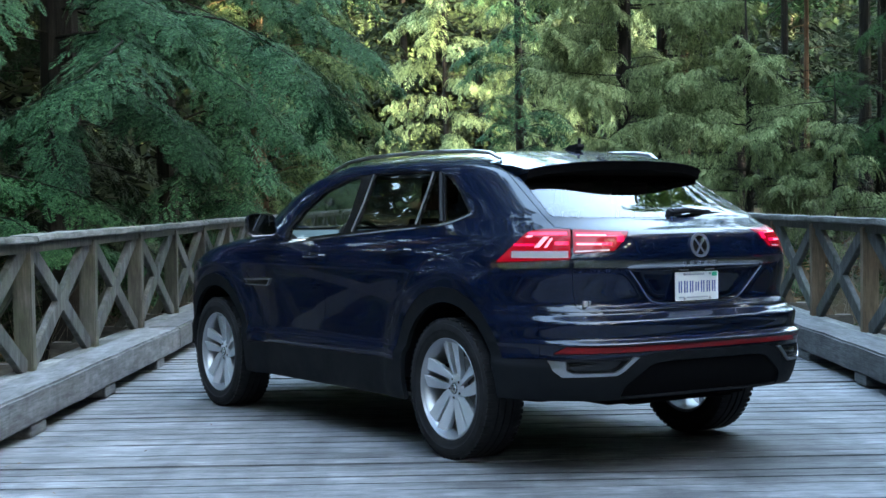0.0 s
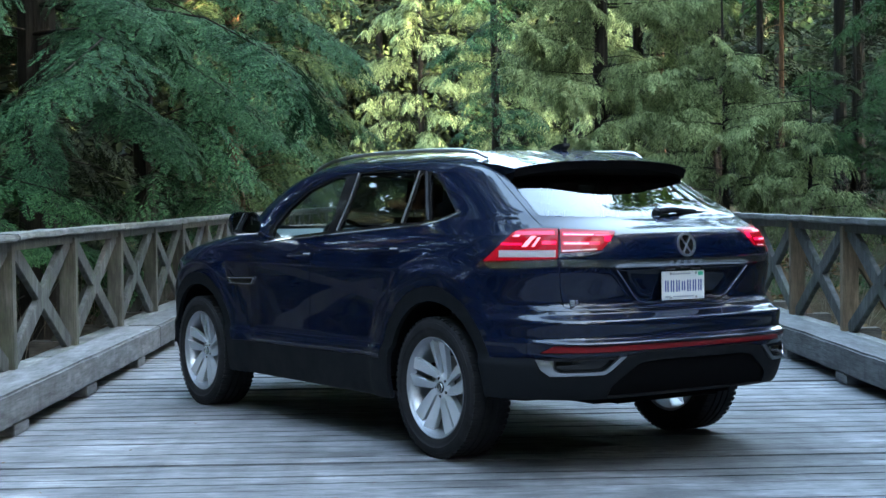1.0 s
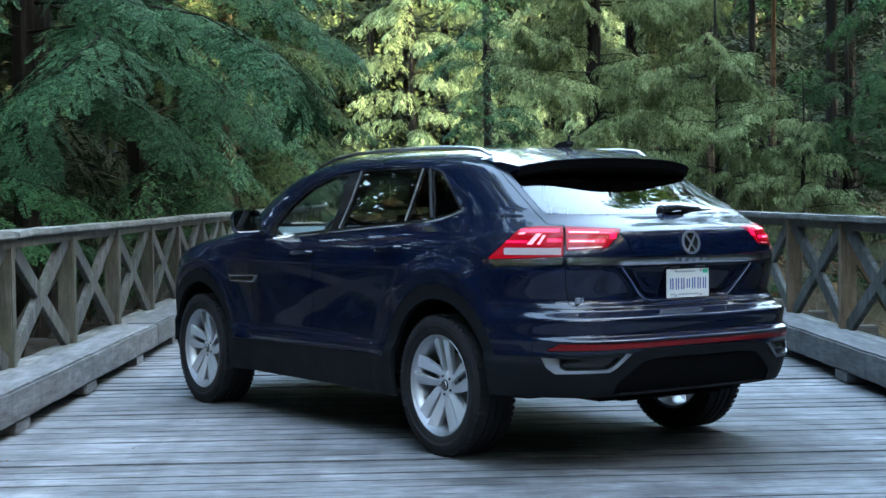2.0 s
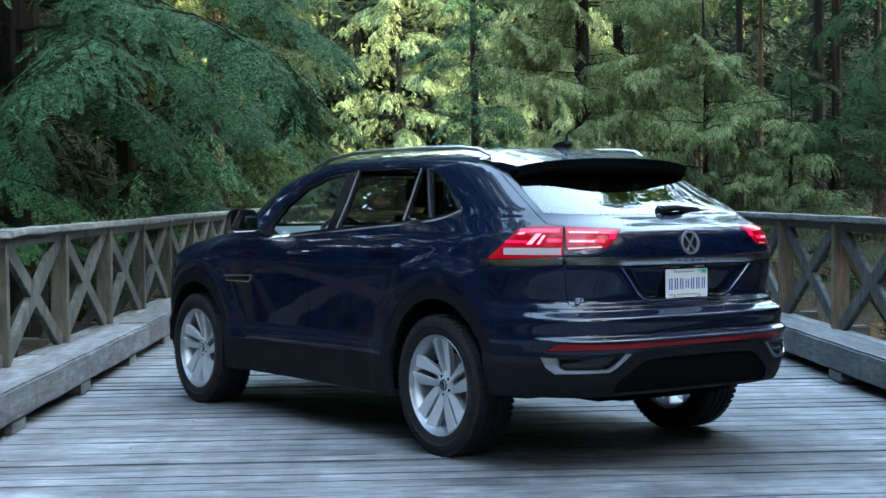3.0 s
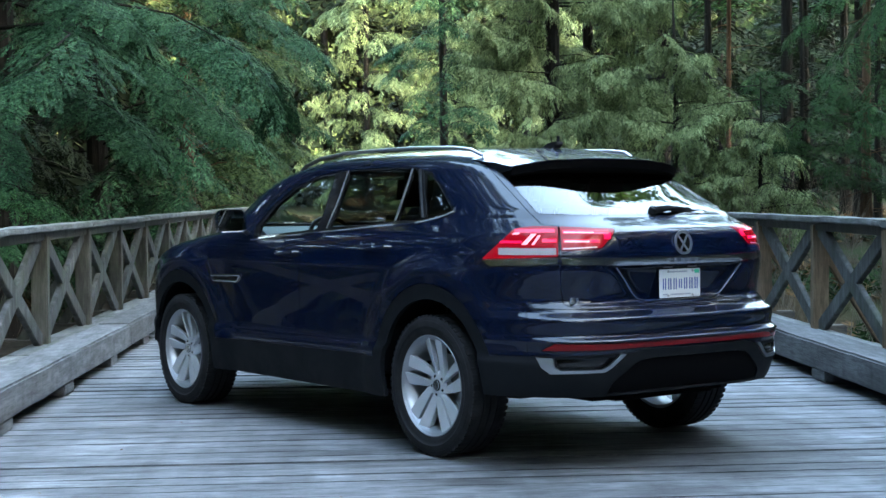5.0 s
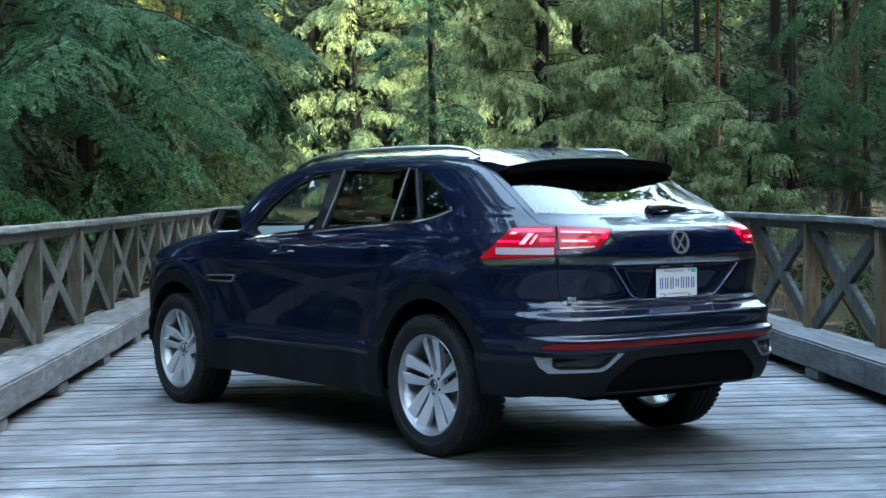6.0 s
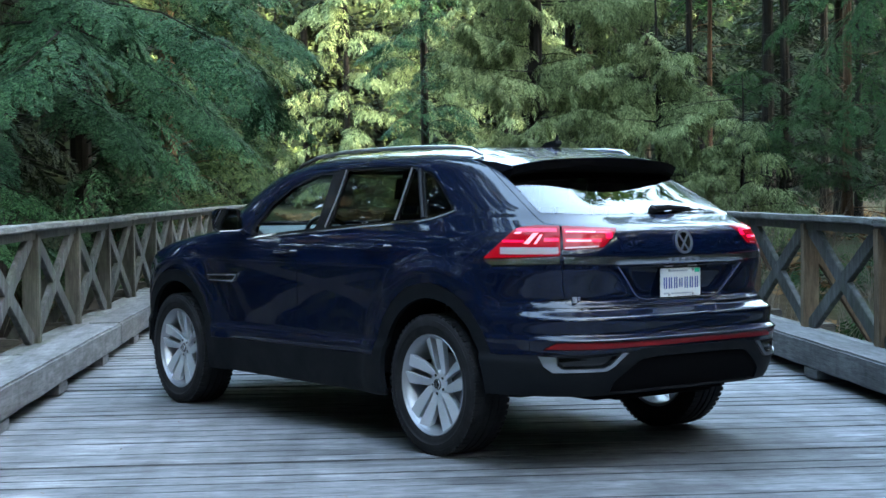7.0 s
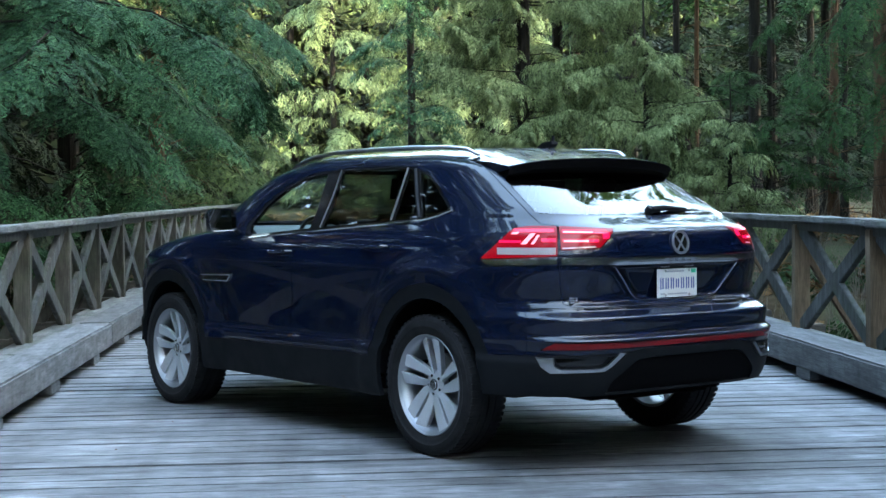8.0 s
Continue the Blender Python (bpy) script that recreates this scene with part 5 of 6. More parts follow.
def foliage(kind, level, height, base, radius, count, r, per=15, size=0.75, only=None, sag=0.35, top=None, gap=0.0, lift=0.0, hang=0.45):
    """The leaves of a conifer as (n, 4, 3), and its limbs as lists of points. only: a span of azimuths in degrees that is grown."""
    pts, dirs, sizes, rolls, limbs = [], [], [], [], []
    top = height if top is None else top
    start = 0.03 if kind == "cedar" else 0.16
    for b in range(count):
        f = (b + r.uniform(0, 1)) / count
        z = base + (top - base) * f
        ln = radius * (1 - ((z - base) / (height - base)) ** 1.25) * r.uniform(0.62, 1.12) + 0.25
        az = r.uniform(0, 360) if only is None else r.uniform(*only)
        if gap and noise.noise(Vector((az * 0.03, z * 0.35, base))) < gap - 0.5:
            continue
        az = radians(az)
        rise_ = r.uniform(-0.10, 0.22) + lift
        h = np.array([math.cos(az), math.sin(az), 0])
        side = np.array([-h[1], h[0], 0])
        wig = r.uniform(-0.12, 0.12)

        def along(t):
            return h * ln * t + side * ln * wig * t * t + np.array([0, 0, z + ln * (rise_ * t - sag * t * t)])
        limbs.append([along(t) for t in (0, 0.35, 0.7, 1.0)])
        n = max(4, int(per * (0.5 + 0.5 * ln / radius)))
        for i in range(n):
            t = start + (1 - start) * (i + r.uniform(0, 0.6)) / n
            t = min(t, 1.0)
            p = along(t)
            d = along(min(1, t + 0.05)) - along(t - 0.05)
            d /= np.linalg.norm(d)
            s = 1 if i % 2 else -1
            a = radians(r.uniform(28, 66)) * s * (1 - 0.75 * max(0, (t - 0.8) / 0.2))
            d2 = d * math.cos(a) + side * math.sin(a) + np.array([0, 0, -r.uniform(0.05, hang)])
            pts.append(p)
            dirs.append(d2)
            sizes.append(size * r.uniform(0.65, 1.2) * (1.12 - 0.45 * t) * (0.6 + 0.4 * ln / radius))
            rolls.append(r.uniform(-0.35, 0.35))
    pts, dirs, sizes, rolls = np.array(pts), np.array(dirs), np.array(sizes), np.array(rolls)
    basis = frame_of(dirs, np.array([[0, 0, 1.0]]), rolls) * sizes[:, None, None]
    out = []
    which = r.randint(0, 3, len(pts))
    for k in range(3):
        pick = which == k
        if pick.any():
            t = SPRAYS[(kind, level)][k]
            v = np.einsum("qvi,mij->mqvj", t, basis[pick]) + pts[pick][:, None, None, :]
            out.append(v.reshape(-1, 4, 3))
    return np.concatenate(out), limbs


def bezier(a, b, c, t):
    """A bow from a through b, halfway, to c."""
    k = 2 * b - (a + c) / 2
    return a * (1 - t) ** 2 + k * 2 * t * (1 - t) + c * t * t


def bough(kind, level, a, b, c, width, r, step=0.10, size=0.42, hang=0.5, bare=0.15, per=4, taper=0.8):
    """One limb that bows from a through b to c, with branchlets falling to both sides like a tent's cloth; returns places, directions, normals and sizes of its sprays."""
    a, b, c = (np.array(v, float) for v in (a, b, c))
    n = max(6, int(np.linalg.norm(b - a) / step + np.linalg.norm(c - b) / step))
    pts, dirs, ups, sizes = [], [], [], []
    down = np.array([0, 0, -1.0])
    phase = r.uniform(0, 6)
    for i in range(n):
        t = bare + (1 - bare) * (i + r.uniform(-0.3, 0.3)) / (n - 1)
        p = bezier(a, b, c, t)
        T = bezier(a, b, c, t + 0.02) - bezier(a, b, c, t - 0.02)
        T /= np.linalg.norm(T)
        S = np.cross(T, -down)
        S /= np.linalg.norm(S) + 1e-6
        full = min(1.0, 0.30 + 1.6 * (t - bare)) * (1 - taper * max(0, (t - 0.45) / 0.55) ** 1.6)
        for sgn in (-1, 1):
            L = width * full * r.uniform(0.7, 1.15) * (0.55 + 0.65 * abs(math.sin(11 * t + phase + sgn))) + 0.08
            h = hang * r.uniform(0.5, 1.2)
            d0 = S * sgn * 0.85 + T * r.uniform(0.35, 0.75) + down * h * 0.5
            d0 /= np.linalg.norm(d0)
            m = max(2, int(per * (0.4 + 0.6 * full)))
            for j in range(m + 1):
                u = (j + r.uniform(0, 0.5)) / (m + 0.5)
                q = p + d0 * L * u + down * L * h * 0.7 * u * u
                d = d0 + down * h * 1.4 * u
                d /= np.linalg.norm(d)
                N = np.cross(T, d) * sgn
                N = N if N[2] > 0 else -N
                turn = radians(r.uniform(18, 50)) * (1 if j % 2 else -1) * (0 if j == m else 1)
                e = d * math.cos(turn) + np.cross(N, d) * math.sin(turn)
                pts.append(q)
                dirs.append(e + down * r.uniform(0.0, 0.25))
                ups.append(N + r.uniform(-0.18, 0.18, 3))
                sizes.append(size * r.uniform(0.7, 1.2) * (1.1 - 0.35 * u) * (0.65 + 0.35 * full))
    tip = bezier(a, b, c, 1.0) - bezier(a, b, c, 0.93)
    pts.append(c)
    dirs.append(tip)
    ups.append(np.array([0, 0, 1.0]))
    sizes.append(size)
    return np.array(pts), np.array(dirs), np.array(ups), np.array(sizes)


def leafed(kind, level, pts, dirs, ups, sizes, r):
    """The sprays of one or more boughs as leaves (n, 4, 3)."""
    basis = frame_of(dirs, ups, r.uniform(-0.25, 0.25, len(pts))) * sizes[:, None, None]
    which = r.randint(0, 3, len(pts))
    out = []
    for k in range(3):
        pick = which == k
        if pick.any():
            out.append((np.einsum("qvi,mij->mqvj", SPRAYS[(kind, level)][k], basis[pick]) + pts[pick][:, None, None, :]).reshape(-1, 4, 3))
    return np.concatenate(out)


def boughs_round(count, low, high, height, radius, span, r, droop=0.25, lift=0.12, curl=0.0):
    """Limbs for a tree's seen side: root, middle and tip of each, in the tree's own frame."""
    out = []
    for i in range(count):
        z = low + (high - low) * (i + r.uniform(0, 1)) / count
        az = radians(r.uniform(*span))
        ln = radius * (1 - (max(z, 0) / height) ** 1.3) * r.uniform(0.7, 1.12)
        w = az + r.uniform(-0.25, 0.25)
        mid = np.array([math.cos(az) * ln * 0.55, math.sin(az) * ln * 0.55, z + lift * ln])
        tip = np.array([math.cos(w) * ln, math.sin(w) * ln, z + lift * ln - droop * ln + curl * ln])
        out.append((np.array([0, 0, z]), mid, tip, 0.0))
    return out


def bough_tree(name, kind, level, x, y, height, trunk, leaf, label, seed, limbs, world=False, bark=None, dead=12, crown=None, width=0.8, group="", **kw):
    """A conifer with its boughs laid out one by one: trunk, branchwork, foliage, and the high crown in larger sprays."""
    r = np.random.RandomState(seed)
    ground = ground_height(x, y) - 0.05
    tree = tagged(new(name), label, "tree", group)
    tree.matrix_basis = Matrix.Translation((x, y, ground))
    part("trunk", trunk_bm(height, trunk, r), bark or BARK, tree)
    origin = np.array([x, y, ground]) if world else np.zeros(3)
    sets, bits = [], []
    for a, b, c, w in limbs:
        a, b, c = (np.array(v, float) - origin for v in (a, b, c))
        sets.append(bough(kind, level, a, b, c, w or width * (0.55 + 0.45 * np.linalg.norm(c - a) / 4.0), r, **kw))
        bits.append(tube([tuple(bezier(a, b, c, t)) for t in (0, 0.25, 0.5, 0.75, 1.0)], [0.030, 0.020, 0.010, 0.005, 0.002], 5))
    for i in range(dead):
        z, az, ln = r.uniform(0.6, 6.0), r.uniform(0, 2 * math.pi), r.uniform(0.8, 2.4)
        d = np.array([math.cos(az), math.sin(az), r.uniform(-0.45, 0.2)])
        p = np.array([0, 0, z])
        bits.append(tube([tuple(p), tuple(p + d * ln * 0.5), tuple(p + d * ln + np.array([0, 0, -0.2]))], [0.016, 0.009, 0.003], 4))
    tagged(part("branchwork", merge(*bits), bark or BARK, tree), kind="stuff")
    tagged(quads("crown", leafed(kind, level, *[np.concatenate([q[i] for q in sets]) for i in range(4)], r), leaf, tree), kind="stuff")
    if crown is not None:
        high, _ = foliage(kind, 0, height, crown[0], crown[1], int(crown[2] * 1.6), r, 11, 1.9, None, 0.3)
        tagged(quads("crown", high, leaf, tree), kind="stuff")
    return tree


def trunk_bm(height, r0, r, n=10, lean=0.0):
    path, radii = [], []
    steps = 12
    for i in range(steps + 1):
        t = i / steps
        path.append((lean * t * height + 0.05 * math.sin(5 * t + r0 * 40), 0.05 * math.cos(4 * t + r0 * 30), -0.6 + (height + 0.6) * t))
        radii.append(r0 * (1 - 0.9 * t) * (1.0 + 0.7 * math.exp(-t * height / 0.5)))
    return tube(path, radii, n)


def grow(name, kind, level, x, y, height, radius, leaf, label, seed, base=1.0, count=70, per=15, size=0.75, trunk=0.22, bark=None, only=None, sag=0.35, top=None, dead=10, group="", gap=0.0, lift=0.0, hang=0.45):
    """A conifer: trunk, limbs, dead twigs and a crown of sprays."""
    r = np.random.RandomState(seed)
    tree = tagged(new(name), label, "tree", group)
    tree.matrix_basis = Matrix.Translation((x, y, ground_height(x, y) - 0.05))
    part("trunk", trunk_bm(height, trunk, r), bark or BARK, tree)
    leaves, limbs = foliage(kind, level, height, base, radius, count, r, per, size, only, sag, top, gap, lift, hang)
    bits = []
    for l in limbs:
        bits.append(tube([tuple(p) for p in l], [0.028 * trunk / 0.22, 0.016, 0.008, 0.003], 3))
    for i in range(dead):
        z, az = r.uniform(0.6, max(base, 1.5) + 3.5), r.uniform(0, 2 * math.pi)
        p = np.array([0, 0, z])
        ln = r.uniform(0.8, 2.2)
        d = np.array([math.cos(az), math.sin(az), r.uniform(-0.5, 0.25)])
        bits.append(tube([tuple(p), tuple(p + d * ln * 0.5), tuple(p + d * ln + np.array([0, 0, -0.2]))], [0.018, 0.010, 0.003], 4))
    if bits:
        tagged(part("branchwork", merge(*bits), bark or BARK, tree), kind="stuff")
    tagged(quads("crown", leaves, leaf, tree), kind="stuff")
    if top is not None and top < height - 2:
        # the high crown, out of close sight, in larger sprays
        high, _ = foliage(kind, 0, height, top, radius * (1 - ((top - base) / (height - base)) ** 1.25) + 0.4, 46, r, 11, 2.0, None, 0.3)
        tagged(quads("crown", high, leaf, tree), kind="stuff")
    return tree


def forest():
    # big hemlock beside the bridge, its boughs hanging over the railing
    H = "shaded hemlock with drooping blue-green fans beside the bridge"
    big = [((-6.2, 12.3, 4.3), (-3.25, 7.9, 3.52), (-2.05, 6.9, 2.45), 0.80),
           ((-6.3, 12.3, 3.9), (-4.15, 6.8, 3.18), (-5.05, 5.3, 2.25), 0.64),
           ((-6.3, 12.5, 3.3), (-4.45, 8.6, 2.80), (-3.42, 7.2, 2.05), 0.44),
           ((-6.3, 12.8, 4.4), (-4.2, 11.6, 3.5), (-2.8, 10.4, 2.4), 0.70),
           ((-6.3, 12.6, 5.4), (-3.4, 11.8, 4.5), (-1.75, 11.2, 3.45), 0.95),
           ((-6.3, 12.4, 4.8), (-4.5, 8.2, 3.95), (-3.5, 7.0, 3.25), 0.50),
           ((-6.3, 12.6, 6.4), (-3.7, 10.2, 5.2), (-2.3, 8.9, 4.0), 0.90),
           ((-6.4, 12.4, 2.5), (-5.7, 9.6, 2.65), (-5.1, 7.9, 1.85), 0.42),
           ((-6.4, 12.4, 4.9), (-6.2, 9.0, 4.2), (-6.0, 7.2, 3.1), 0.60),
           ((-6.3, 12.9, 5.0), (-4.4, 13.4, 4.4), (-3.0, 13.6, 3.3), 0.75)]
    bough_tree("hemlock", "hemlock", 2, -6.35, 12.5, 26, 0.34, HEMLOCK, H, 11, big, True, dead=46, crown=(7.0, 4.2, 60), step=0.19, size=0.41, hang=0.42, per=3)
    low = [((-7.7, 7.3, 1.9), (-5.6, 7.2, 1.85), (-4.15, 6.9, 1.32), 0.62), ((-7.7, 7.2, 1.4), (-5.8, 6.4, 1.5), (-4.6, 5.8, 1.05), 0.60), ((-7.7, 7.3, 1.2), (-5.6, 7.9, 1.25), (-4.5, 8.6, 0.85), 0.60),
           ((-7.7, 7.2, 2.6), (-6.4, 6.8, 2.4), (-5.4, 6.6, 1.8), 0.5), ((-7.7, 7.2, 1.0), (-5.9, 9.0, 1.2), (-4.9, 10.4, 0.8), 0.55)]
    bough_tree("hemlock", "hemlock", 2, -7.7, 7.2, 4.6, 0.10, FRESH, "young hemlock with fresh green fans behind the railing", 12, low, True, dead=6, step=0.17, size=0.36, hang=0.35, per=3)

    def seen_side(seed, count, lo, hi, height, radius, span, **kw):
        return boughs_round(count, lo, hi, height, radius, span, np.random.RandomState(seed), **kw)
    bough_tree("hemlock", "hemlock", 1, -8.8, 15.6, 24, 0.32, WOODS_SHADED, H, 13, seen_side(1, 24, 0.8, 8, 24, 4.2, (-140, 30)), dead=40, crown=(7.5, 4.0, 50), step=0.31, size=0.58, hang=0.5, per=2, width=0.8)
    bough_tree("hemlock", "hemlock", 1, -6.4, 21.0, 26, 0.24, HEMLOCK, H, 14, seen_side(2, 30, 0.9, 8, 26, 3.9, (-130, 30)), dead=24, crown=(8.5, 3.6, 50), step=0.28, size=0.53, hang=0.5, per=2, width=0.8)
    bough_tree("hemlock", "hemlock", 1, -5.6, 28.5, 28, 0.22, FIR, "feathery green hemlock with a slender trunk", 15, seen_side(3, 30, 0.6, 9.5, 28, 3.4, (-150, 30)), bark=BARK_RED, dead=12, crown=(9.5, 3.4, 50), step=0.31, size=0.58, hang=0.4, per=2, width=0.8)
    bough_tree("hemlock", "hemlock", 1, -9.6, 24.5, 26, 0.30, WOODS_SHADED, H, 18, seen_side(4, 24, 0.6, 9, 26, 4.0, (-140, 30)), dead=30, crown=(9, 3.8, 50), step=0.3, size=0.6, hang=0.5, per=2, width=0.8)
    bough_tree("hemlock", "hemlock", 1, -5.0, 40.0, 26, 0.20, HEMLOCK, "slender dark hemlock at the end of the bridge", 17, seen_side(5, 34, 0.4, 11, 26, 2.9, (-170, 0)), dead=8, crown=(11, 2.6, 44), step=0.32, size=0.62, hang=0.5, per=2, width=0.8)
    bough_tree("hemlock", "hemlock", 1, -6.1, 34.5, 26, 0.20, FIR, "feathery green hemlock with a slender trunk", 28, seen_side(12, 30, 0.2, 8.5, 26, 3.2, (-170, 20)), dead=10, crown=(8.5, 3.0, 44), step=0.28, size=0.6, hang=0.45, per=2, width=0.8)
    bough_tree("hemlock", "hemlock", 1, 2.0, 54.0, 30, 0.20, HEMLOCK, "slender dark hemlock at the end of the bridge", 19, seen_side(6, 36, 0.4, 13, 30, 2.9, (-180, 0)), dead=8, crown=(13, 2.6, 44), step=0.36, size=0.7, hang=0.5, per=2, width=0.8)
    grow("hemlock", "hemlock", 1, -10.8, 9.5, 25, 4.0, WOODS_SHADED, H, 16, 1.0, 50, 26, 0.85, 0.33, sag=0.25, top=11, dead=20)
    # cedars across the gully on the other side
    C = "western cedar with drooping yellow-green sprays"
    bough_tree("cedar", "cedar", 1, 3.9, 31.8, 24, 0.26, CEDAR, C, 21, seen_side(7, 52, 0.5, 9.5, 24, 3.5, (-175, 0), droop=0.10, lift=-0.02, curl=0.14), dead=10, crown=(9.5, 3.0, 50), step=0.19, size=0.52, hang=0.95, per=4, width=0.62, taper=0.5)
    bough_tree("cedar", "cedar", 1, 6.8, 29.8, 7.2, 0.14, CEDAR, C, 22, seen_side(8, 36, 0.2, 5.6, 7.2, 2.9, (-180, 0), droop=0.12, lift=0.02, curl=0.12), dead=6, step=0.19, size=0.48, hang=0.95, per=4, width=0.60, taper=0.5)
    bough_tree("cedar", "cedar", 1, 8.6, 28.2, 4.6, 0.10, CEDAR, "low western cedar sapling with drooping sprays", 23, seen_side(9, 22, 0.2, 3.6, 4.6, 1.9, (-180, 10), droop=0.15, lift=0.05, curl=0.1), dead=4, step=0.15, size=0.44, hang=0.9, per=3, width=0.6, taper=0.5)
    bough_tree("cedar", "cedar", 1, 5.8, 38.0, 26, 0.22, CEDAR, C, 24, seen_side(10, 32, 1.0, 11, 26, 3.6, (-180, 0), droop=0.10, lift=0.0, curl=0.1), dead=8, crown=(11, 3.0, 44), step=0.2, size=0.62, hang=0.9, per=3, width=0.8, taper=0.5)
    # hemlocks whose boughs hang in from the side of the wood
    side = [((11.8, 24.5, 6.4), (9.9, 23.6, 5.6), (8.3, 22.0, 3.5), 0.9), ((11.8, 24.5, 5.2), (10.4, 23.4, 4.6), (9.2, 22.4, 2.9), 0.8), ((11.8, 24.6, 7.2), (10.0, 24.8, 6.6), (8.4, 25.0, 5.2), 0.9),
            ((11.8, 24.6, 4.4), (10.8, 23.0, 4.0), (10.0, 21.8, 2.7), 0.7), ((11.8, 24.5, 8.0), (10.6, 23.2, 7.0), (9.4, 22.0, 5.0), 0.9), ((11.8, 24.6, 6.0), (11.0, 22.6, 5.4), (10.6, 21.2, 3.8), 0.8)]
    bough_tree("hemlock", "hemlock", 1, 11.8, 24.6, 26, 0.22, FERN, "hemlock with grey-green hanging boughs", 25, side, True, dead=60, crown=(9.5, 3.6, 40), step=0.2, size=0.46, hang=0.6, per=3)
    bough_tree("hemlock", "hemlock", 1, 11.2, 33.5, 9.0, 0.12, FERN, "green hemlock among bare trunks", 26, seen_side(11, 22, 0.8, 4.6, 9.0, 3.4, (-190, 10), droop=0.2, lift=0.1), dead=20, step=0.25, size=0.55, hang=0.3, per=2, width=0.8)
    # sunlit trees down the road; the paler cedar leaf adds to the sun's brightness
    S = "tall sunlit conifer where the road leaves the bridge"
    for i, (x, y, h, rad, lo) in enumerate(((-1.2, 86, 42, 4.4, 0.5), (4.0, 90, 42, 4.6, 0.5), (9.0, 84, 40, 4.6, 0.5))):
        bough_tree("conifer", "cedar", 1, x, y, h, 0.22, CEDAR, S, 40 + i, seen_side(20 + i, 46, lo, 19, h, rad, (-190, 10), droop=0.2, lift=0.05), dead=4, crown=(18, 3.8, 60), step=0.62, size=1.0, hang=0.7, per=3, width=1.1)
    # bare trunks of the wood on the right
    r = random.Random(5)
    T = "tall bare conifer trunk with dead twigs"
    for i, (x, y, rad) in enumerate(((10.2, 41, 0.16), (11.5, 43.2, 0.11), (12.1, 38, 0.24), (13.2, 40, 0.20), (14.6, 47.2, 0.17), (12.9, 33, 0.15), (15.4, 41, 0.22), (16.8, 47, 0.2), (9.2, 44, 0.2), (12.2, 27.5, 0.20), (14.3, 36, 0.12), (17.5, 38, 0.25), (11.0, 52, 0.22), (8.0, 48, 0.2))):
        t = grow("bare_conifer", "hemlock", 0, x, y, 26, 3.2, FERN, T, 60 + i, 8.5, 30, 11, 1.4, rad, BARK_RED if i % 4 == 1 else BARK, sag=0.3, dead=34, group="bare trunks")
    # the wood around, grown from a few kinds: fuller where it is seen, coarser in the unseen trees added beside and
    # behind the camera
    W = "conifer of the surrounding wood, its leaf colour darkened for shade"
    near = [grow("forest_tree", k, 0, 0, 0, 26, 4.2, leaf, W, 80 + i, 0.8, 58, 12, 2.2, 0.26, sag=0.28, dead=6, group="surrounding wood") for i, (k, leaf) in enumerate((("hemlock", WOODS_SHADED), ("cedar", WOODS_SHADED), ("fir", WOODS_SHADED)))]
    far = [grow("forest_tree", k, 0, 0, 0, 27, 4.4, leaf, W, 90 + i, 0.3, 40, 7, 4.2, 0.26, sag=0.26, dead=0, group="surrounding wood") for i, (k, leaf) in enumerate((("hemlock", WOODS_SHADED), ("fir", WOODS_SHADED)))]
    seen = [(-10.2, 38.5), (-14.5, 30), (-12, 18.5), (-12, 50), (-15.5, 44), (-10.8, 22.5), (-12.4, 27.5), (-8.6, 33.5), (-9.2, 44), (-13.4, 35), (-11.5, 4.2), (-13.8, 8.2), (-12.6, -0.5), (-15.5, 3.0), (-17.0, 11.5), (-14.5, 15.5), (-18.5, 6.5), (-11.8, -6.0), (-15.5, -3.5), (21, 84), (24, 93), (28, 88), (17.5, 88), (32, 96), (22, 100), (13.5, 91), (9.5, 94)]
    # hidden: out-of-view trees added to cut sky light and darken the car's reflections
    fixed, hidden = len(seen), [(-16, -27), (-11, -29), (-6, -31), (-1, -30), (4, -32), (9, -29), (13, -26), (17, -22), (-8.5, -20), (-9.5, -14.5), (8.6, -19), (9.4, -13), (10.5, -6), (-4, -36), (1, -37), (7, -36)]
    r = random.Random(8)
    for i in range(6000):
        x, y = r.uniform(-46, 50), r.uniform(-45, 125)
        D = y + 8.65
        ahead = D > 0 and -5 - 0.36 * D < x < 4 + 0.38 * D
        u, v = x * 0.906 - (y - 72) * 0.42, x * 0.42 + (y - 72) * 0.906
        if u > 6 and abs(v) < 9 or 54 <= y < 82 and -15 < x < 20 or -9.5 < x < 9.2 and y < 60 or 9 <= x < 18.5 and 15 < y < 54 or -9.5 > x > -14 and 5 < y < 20:
            continue
        apart = 13 if ahead or y > 40 else 9
        if any((x - a) ** 2 + (y - b) ** 2 < apart for a, b in seen + hidden):
            continue
        if ahead and len(seen) < 34 + fixed:
            seen.append((x, y))
        elif not ahead and len(hidden) < 84 and (14 < x < 27 and -14 < y < 30 or -11 > x > -26 and -34 < y < 40):
            hidden.append((x, y))
    # enlarged trees added ahead to block the sky mirrored in the car's roof
    tall = [(-20, 97), (-14, 99), (-9, 103), (-4, 98), (1, 102), (6, 99), (12, 102), (17, 97)]
    seen += tall
    for stock, spots in ((near, seen), (far, hidden)):
        for k, (x, y) in enumerate(spots):
            s = r.uniform(0.85, 1.15) * (1.65 if (x, y) in tall else 1.0)
            m = Matrix.Translation((x, y, ground_height(x, y) - 0.1)) @ pose(0, 0, 0, r.uniform(-2, 2), r.uniform(-2, 2), r.uniform(0, 360)) @ Matrix.Diagonal((s, s, s * r.uniform(0.9, 1.1), 1))
            if k < len(stock):
                stock[k].matrix_basis = m
            else:
                copy_thing(stock[k % len(stock)], m)


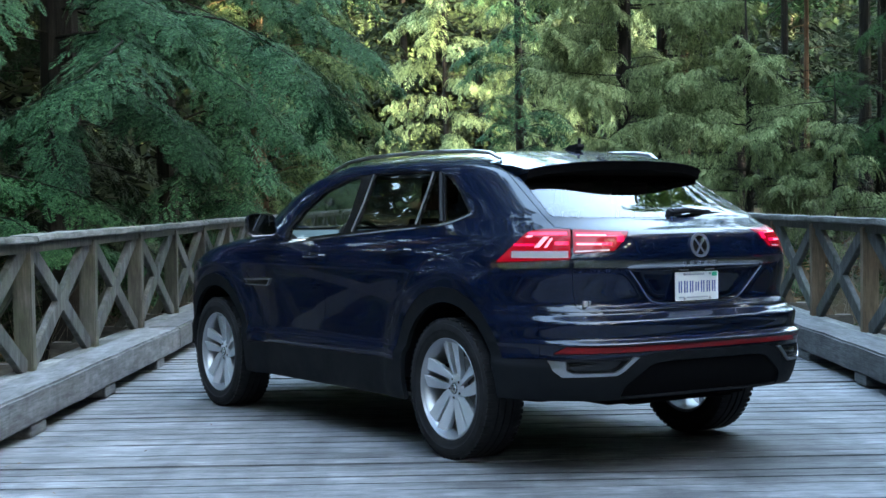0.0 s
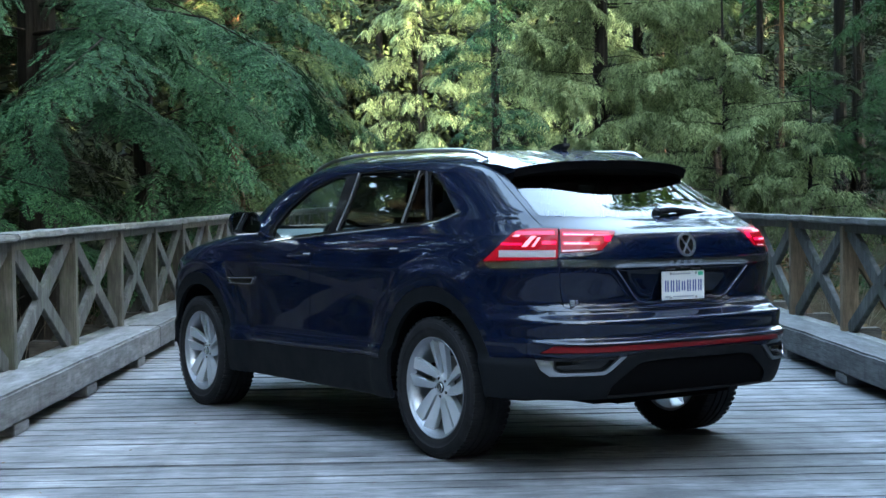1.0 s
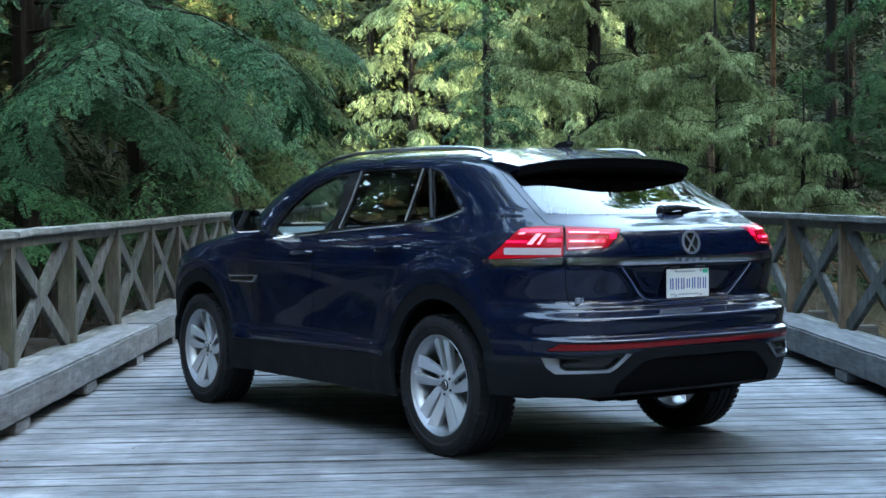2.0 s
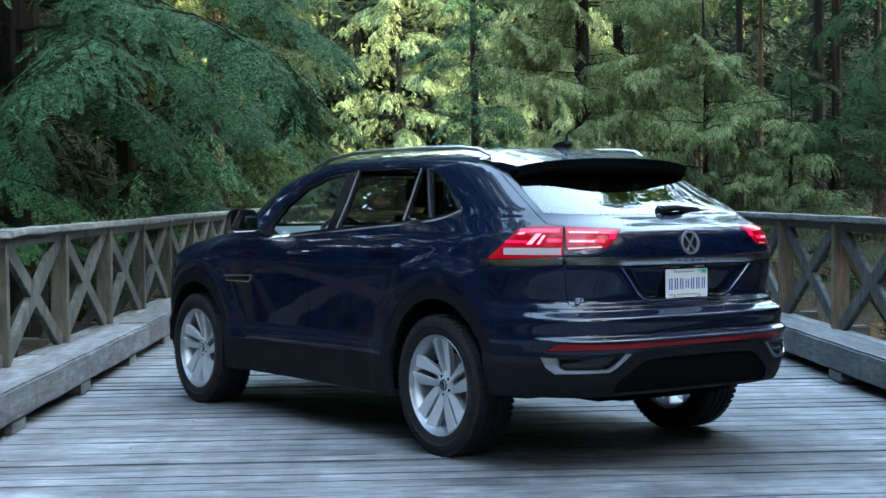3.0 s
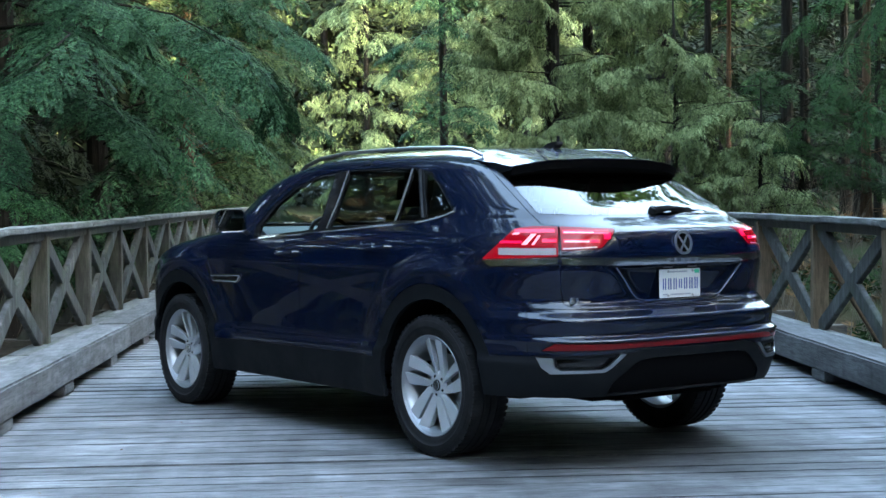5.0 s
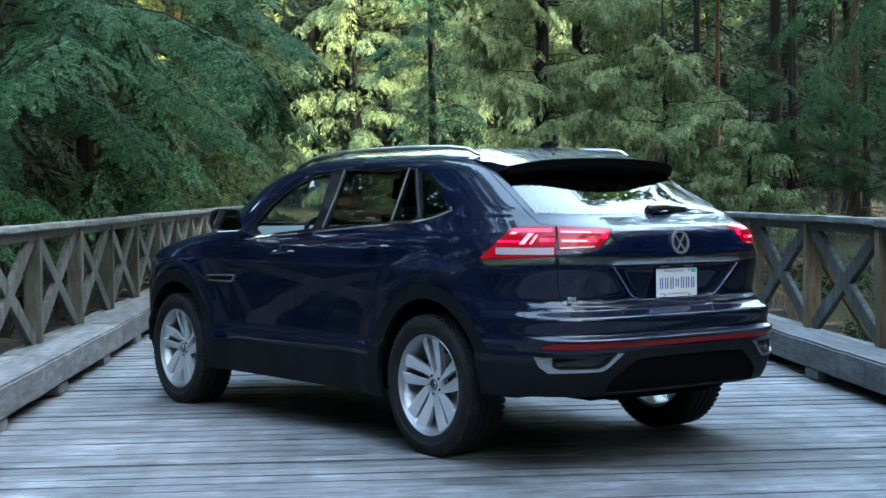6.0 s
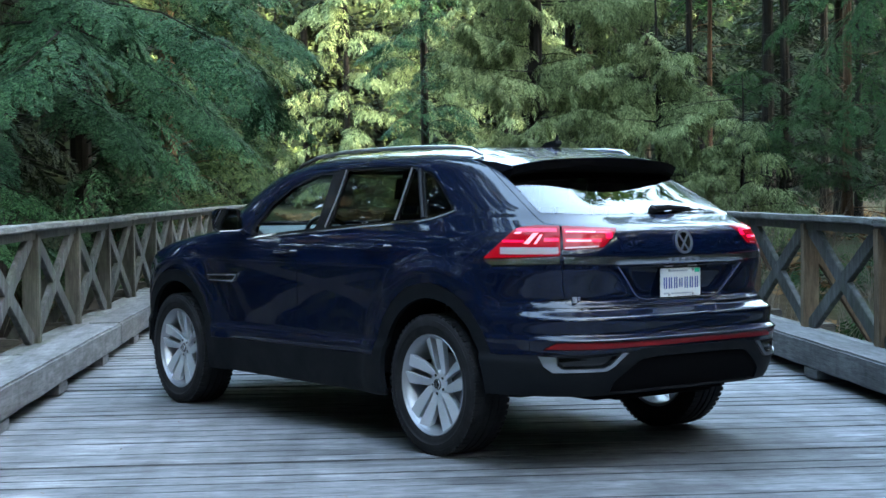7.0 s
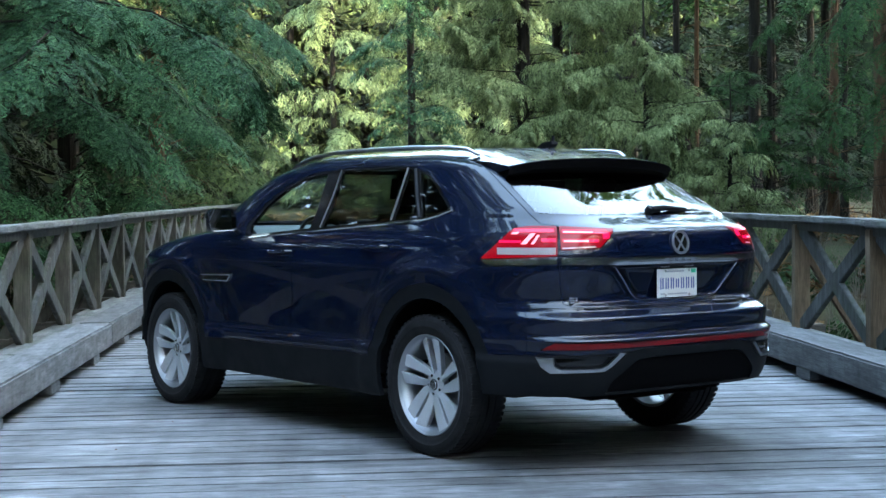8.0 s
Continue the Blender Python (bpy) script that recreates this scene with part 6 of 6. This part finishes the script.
def backdrop():
    """The edge of the far wood, carried on unseen all round to block low sky light."""
    bm = bmesh.new()
    n, rows = 260, []
    for i in range(n):
        a = 2 * math.pi * i / n
        top = 33 + 5 * noise.noise(Vector((math.cos(a) * 9, math.sin(a) * 9, 1))) + 4 * noise.noise(Vector((math.cos(a) * 40, math.sin(a) * 40, 2)))
        rows.append([bm.verts.new(((118 + 0.8 * noise.noise(Vector((i * 0.9, z, 5)))) * math.cos(a) + 2, (118 + 0.8 * noise.noise(Vector((i * 0.9, z, 5)))) * math.sin(a) + 30, -1 + (top + 1) * z / 6)) for z in range(7)])
    for i in range(n):
        a, b = rows[i], rows[(i + 1) % n]
        for k in range(6):
            bm.faces.new((a[k], a[k + 1], b[k + 1], b[k]))
    me = bpy.data.meshes.new("backdrop")
    bm.to_mesh(me)
    bm.free()
    me.polygons.foreach_set("use_smooth", [True] * len(me.polygons))
    me.materials.append(FAR_WOOD)
    tagged(new("backdrop", me), "dark edge of the far wood", "backdrop", kind="structure")


def undergrowth():
    """Ferns and brush on the banks, as loose sprays."""
    r = np.random.RandomState(77)
    for name, leaf, kind, n, zone, label in (
            ("fern_bank", FERN, "hemlock", 420, ((-12, -4.7), (2, 36)), "green ferns and brush on the bank"),
            ("fern_bank", FERN, "hemlock", 520, ((3.7, 14), (2, 40)), "green ferns and brush on the bank"),
            ("dry_brush", DRY, "cedar", 800, ((3.7, 18), (4, 50)), "dry brown bracken under the trees"),
            ("dry_brush", DRY, "cedar", 500, ((-18, -4.9), (6, 60)), "dry brown bracken under the trees"),
            ("dry_brush", DRY, "cedar", 260, ((-5, 4), (40, 60)), "dry brown brush beyond the end of the bridge")):
        x, y = r.uniform(*zone[0], n), r.uniform(*zone[1], n)
        keep = np.array([noise.noise(Vector((a * 0.22, b * 0.22, len(label)))) > -0.12 for a, b in zip(x, y)])
        x, y = x[keep], y[keep]
        pts = np.stack([x, y, [ground_height(a, b) for a, b in zip(x, y)]], axis=1)
        out = []
        for c in range(4):
            az = r.uniform(0, 6.28, len(x))
            d = np.stack([np.cos(az), np.sin(az), r.uniform(0.2, 1.3, len(x))], axis=1)
            b = frame_of(d, np.array([[0, 0, 1.0]]), r.uniform(-0.4, 0.4, len(x))) * r.uniform(0.35, 0.95, len(x))[:, None, None]
            out.append((np.einsum("qvi,mij->mqvj", SPRAYS[(kind, 1 if name == "fern_bank" else 0)][c % 3], b) + pts[:, None, None, :]).reshape(-1, 4, 3))
        tagged(quads(name, np.concatenate(out), leaf), label, "undergrowth", kind="stuff")


def bare_shrubs():
    """Leafless shrubs and seedlings on the bank: thin forked stems."""
    r = np.random.RandomState(12)
    for name, material, n, zone, label in (("bare_shrubs", TWIG, 190, ((3.9, 16.0), (4, 42)), "pale leafless shrubs and twigs on the bank"), ("bare_shrubs", TWIG, 110, ((-13, -4.8), (6, 42)), "pale leafless shrubs and twigs on the bank")):
        out = []
        for i in range(n):
            x, y = r.uniform(*zone[0]), r.uniform(*zone[1])
            base = np.array([x, y, ground_height(x, y)])
            for k in range(r.randint(4, 8)):
                d = np.array([r.uniform(-0.5, 0.5), r.uniform(-0.5, 0.5), 1.0])
                p, ln, w = base, r.uniform(0.5, 1.1), r.uniform(0.006, 0.011)
                for j in range(3):
                    d = d + r.uniform(-0.3, 0.3, 3) * np.array([1, 1, 0.4])
                    d /= np.linalg.norm(d)
                    for n_ in (np.array([0, -1.0, 0.1]), np.array([1.0, 0, 0.1])):
                        out.append(kite(p - d * ln * 0.04, d, ln * 1.08, w, n_))
                    e = d + r.uniform(-0.9, 0.9, 3)
                    e /= np.linalg.norm(e)
                    out.append(kite(p + d * ln * 0.6, e, ln * 0.7, w * 0.6, np.array([0, -1.0, 0.1])))
                    p, ln, w = p + d * ln, ln * 0.75, w * 0.7
        tagged(quads(name, np.array(out), material), label, "undergrowth", kind="stuff")


build_ground()
backdrop()
forest()
undergrowth()
bare_shrubs()

kerbs()
railing()
litter()
planks()
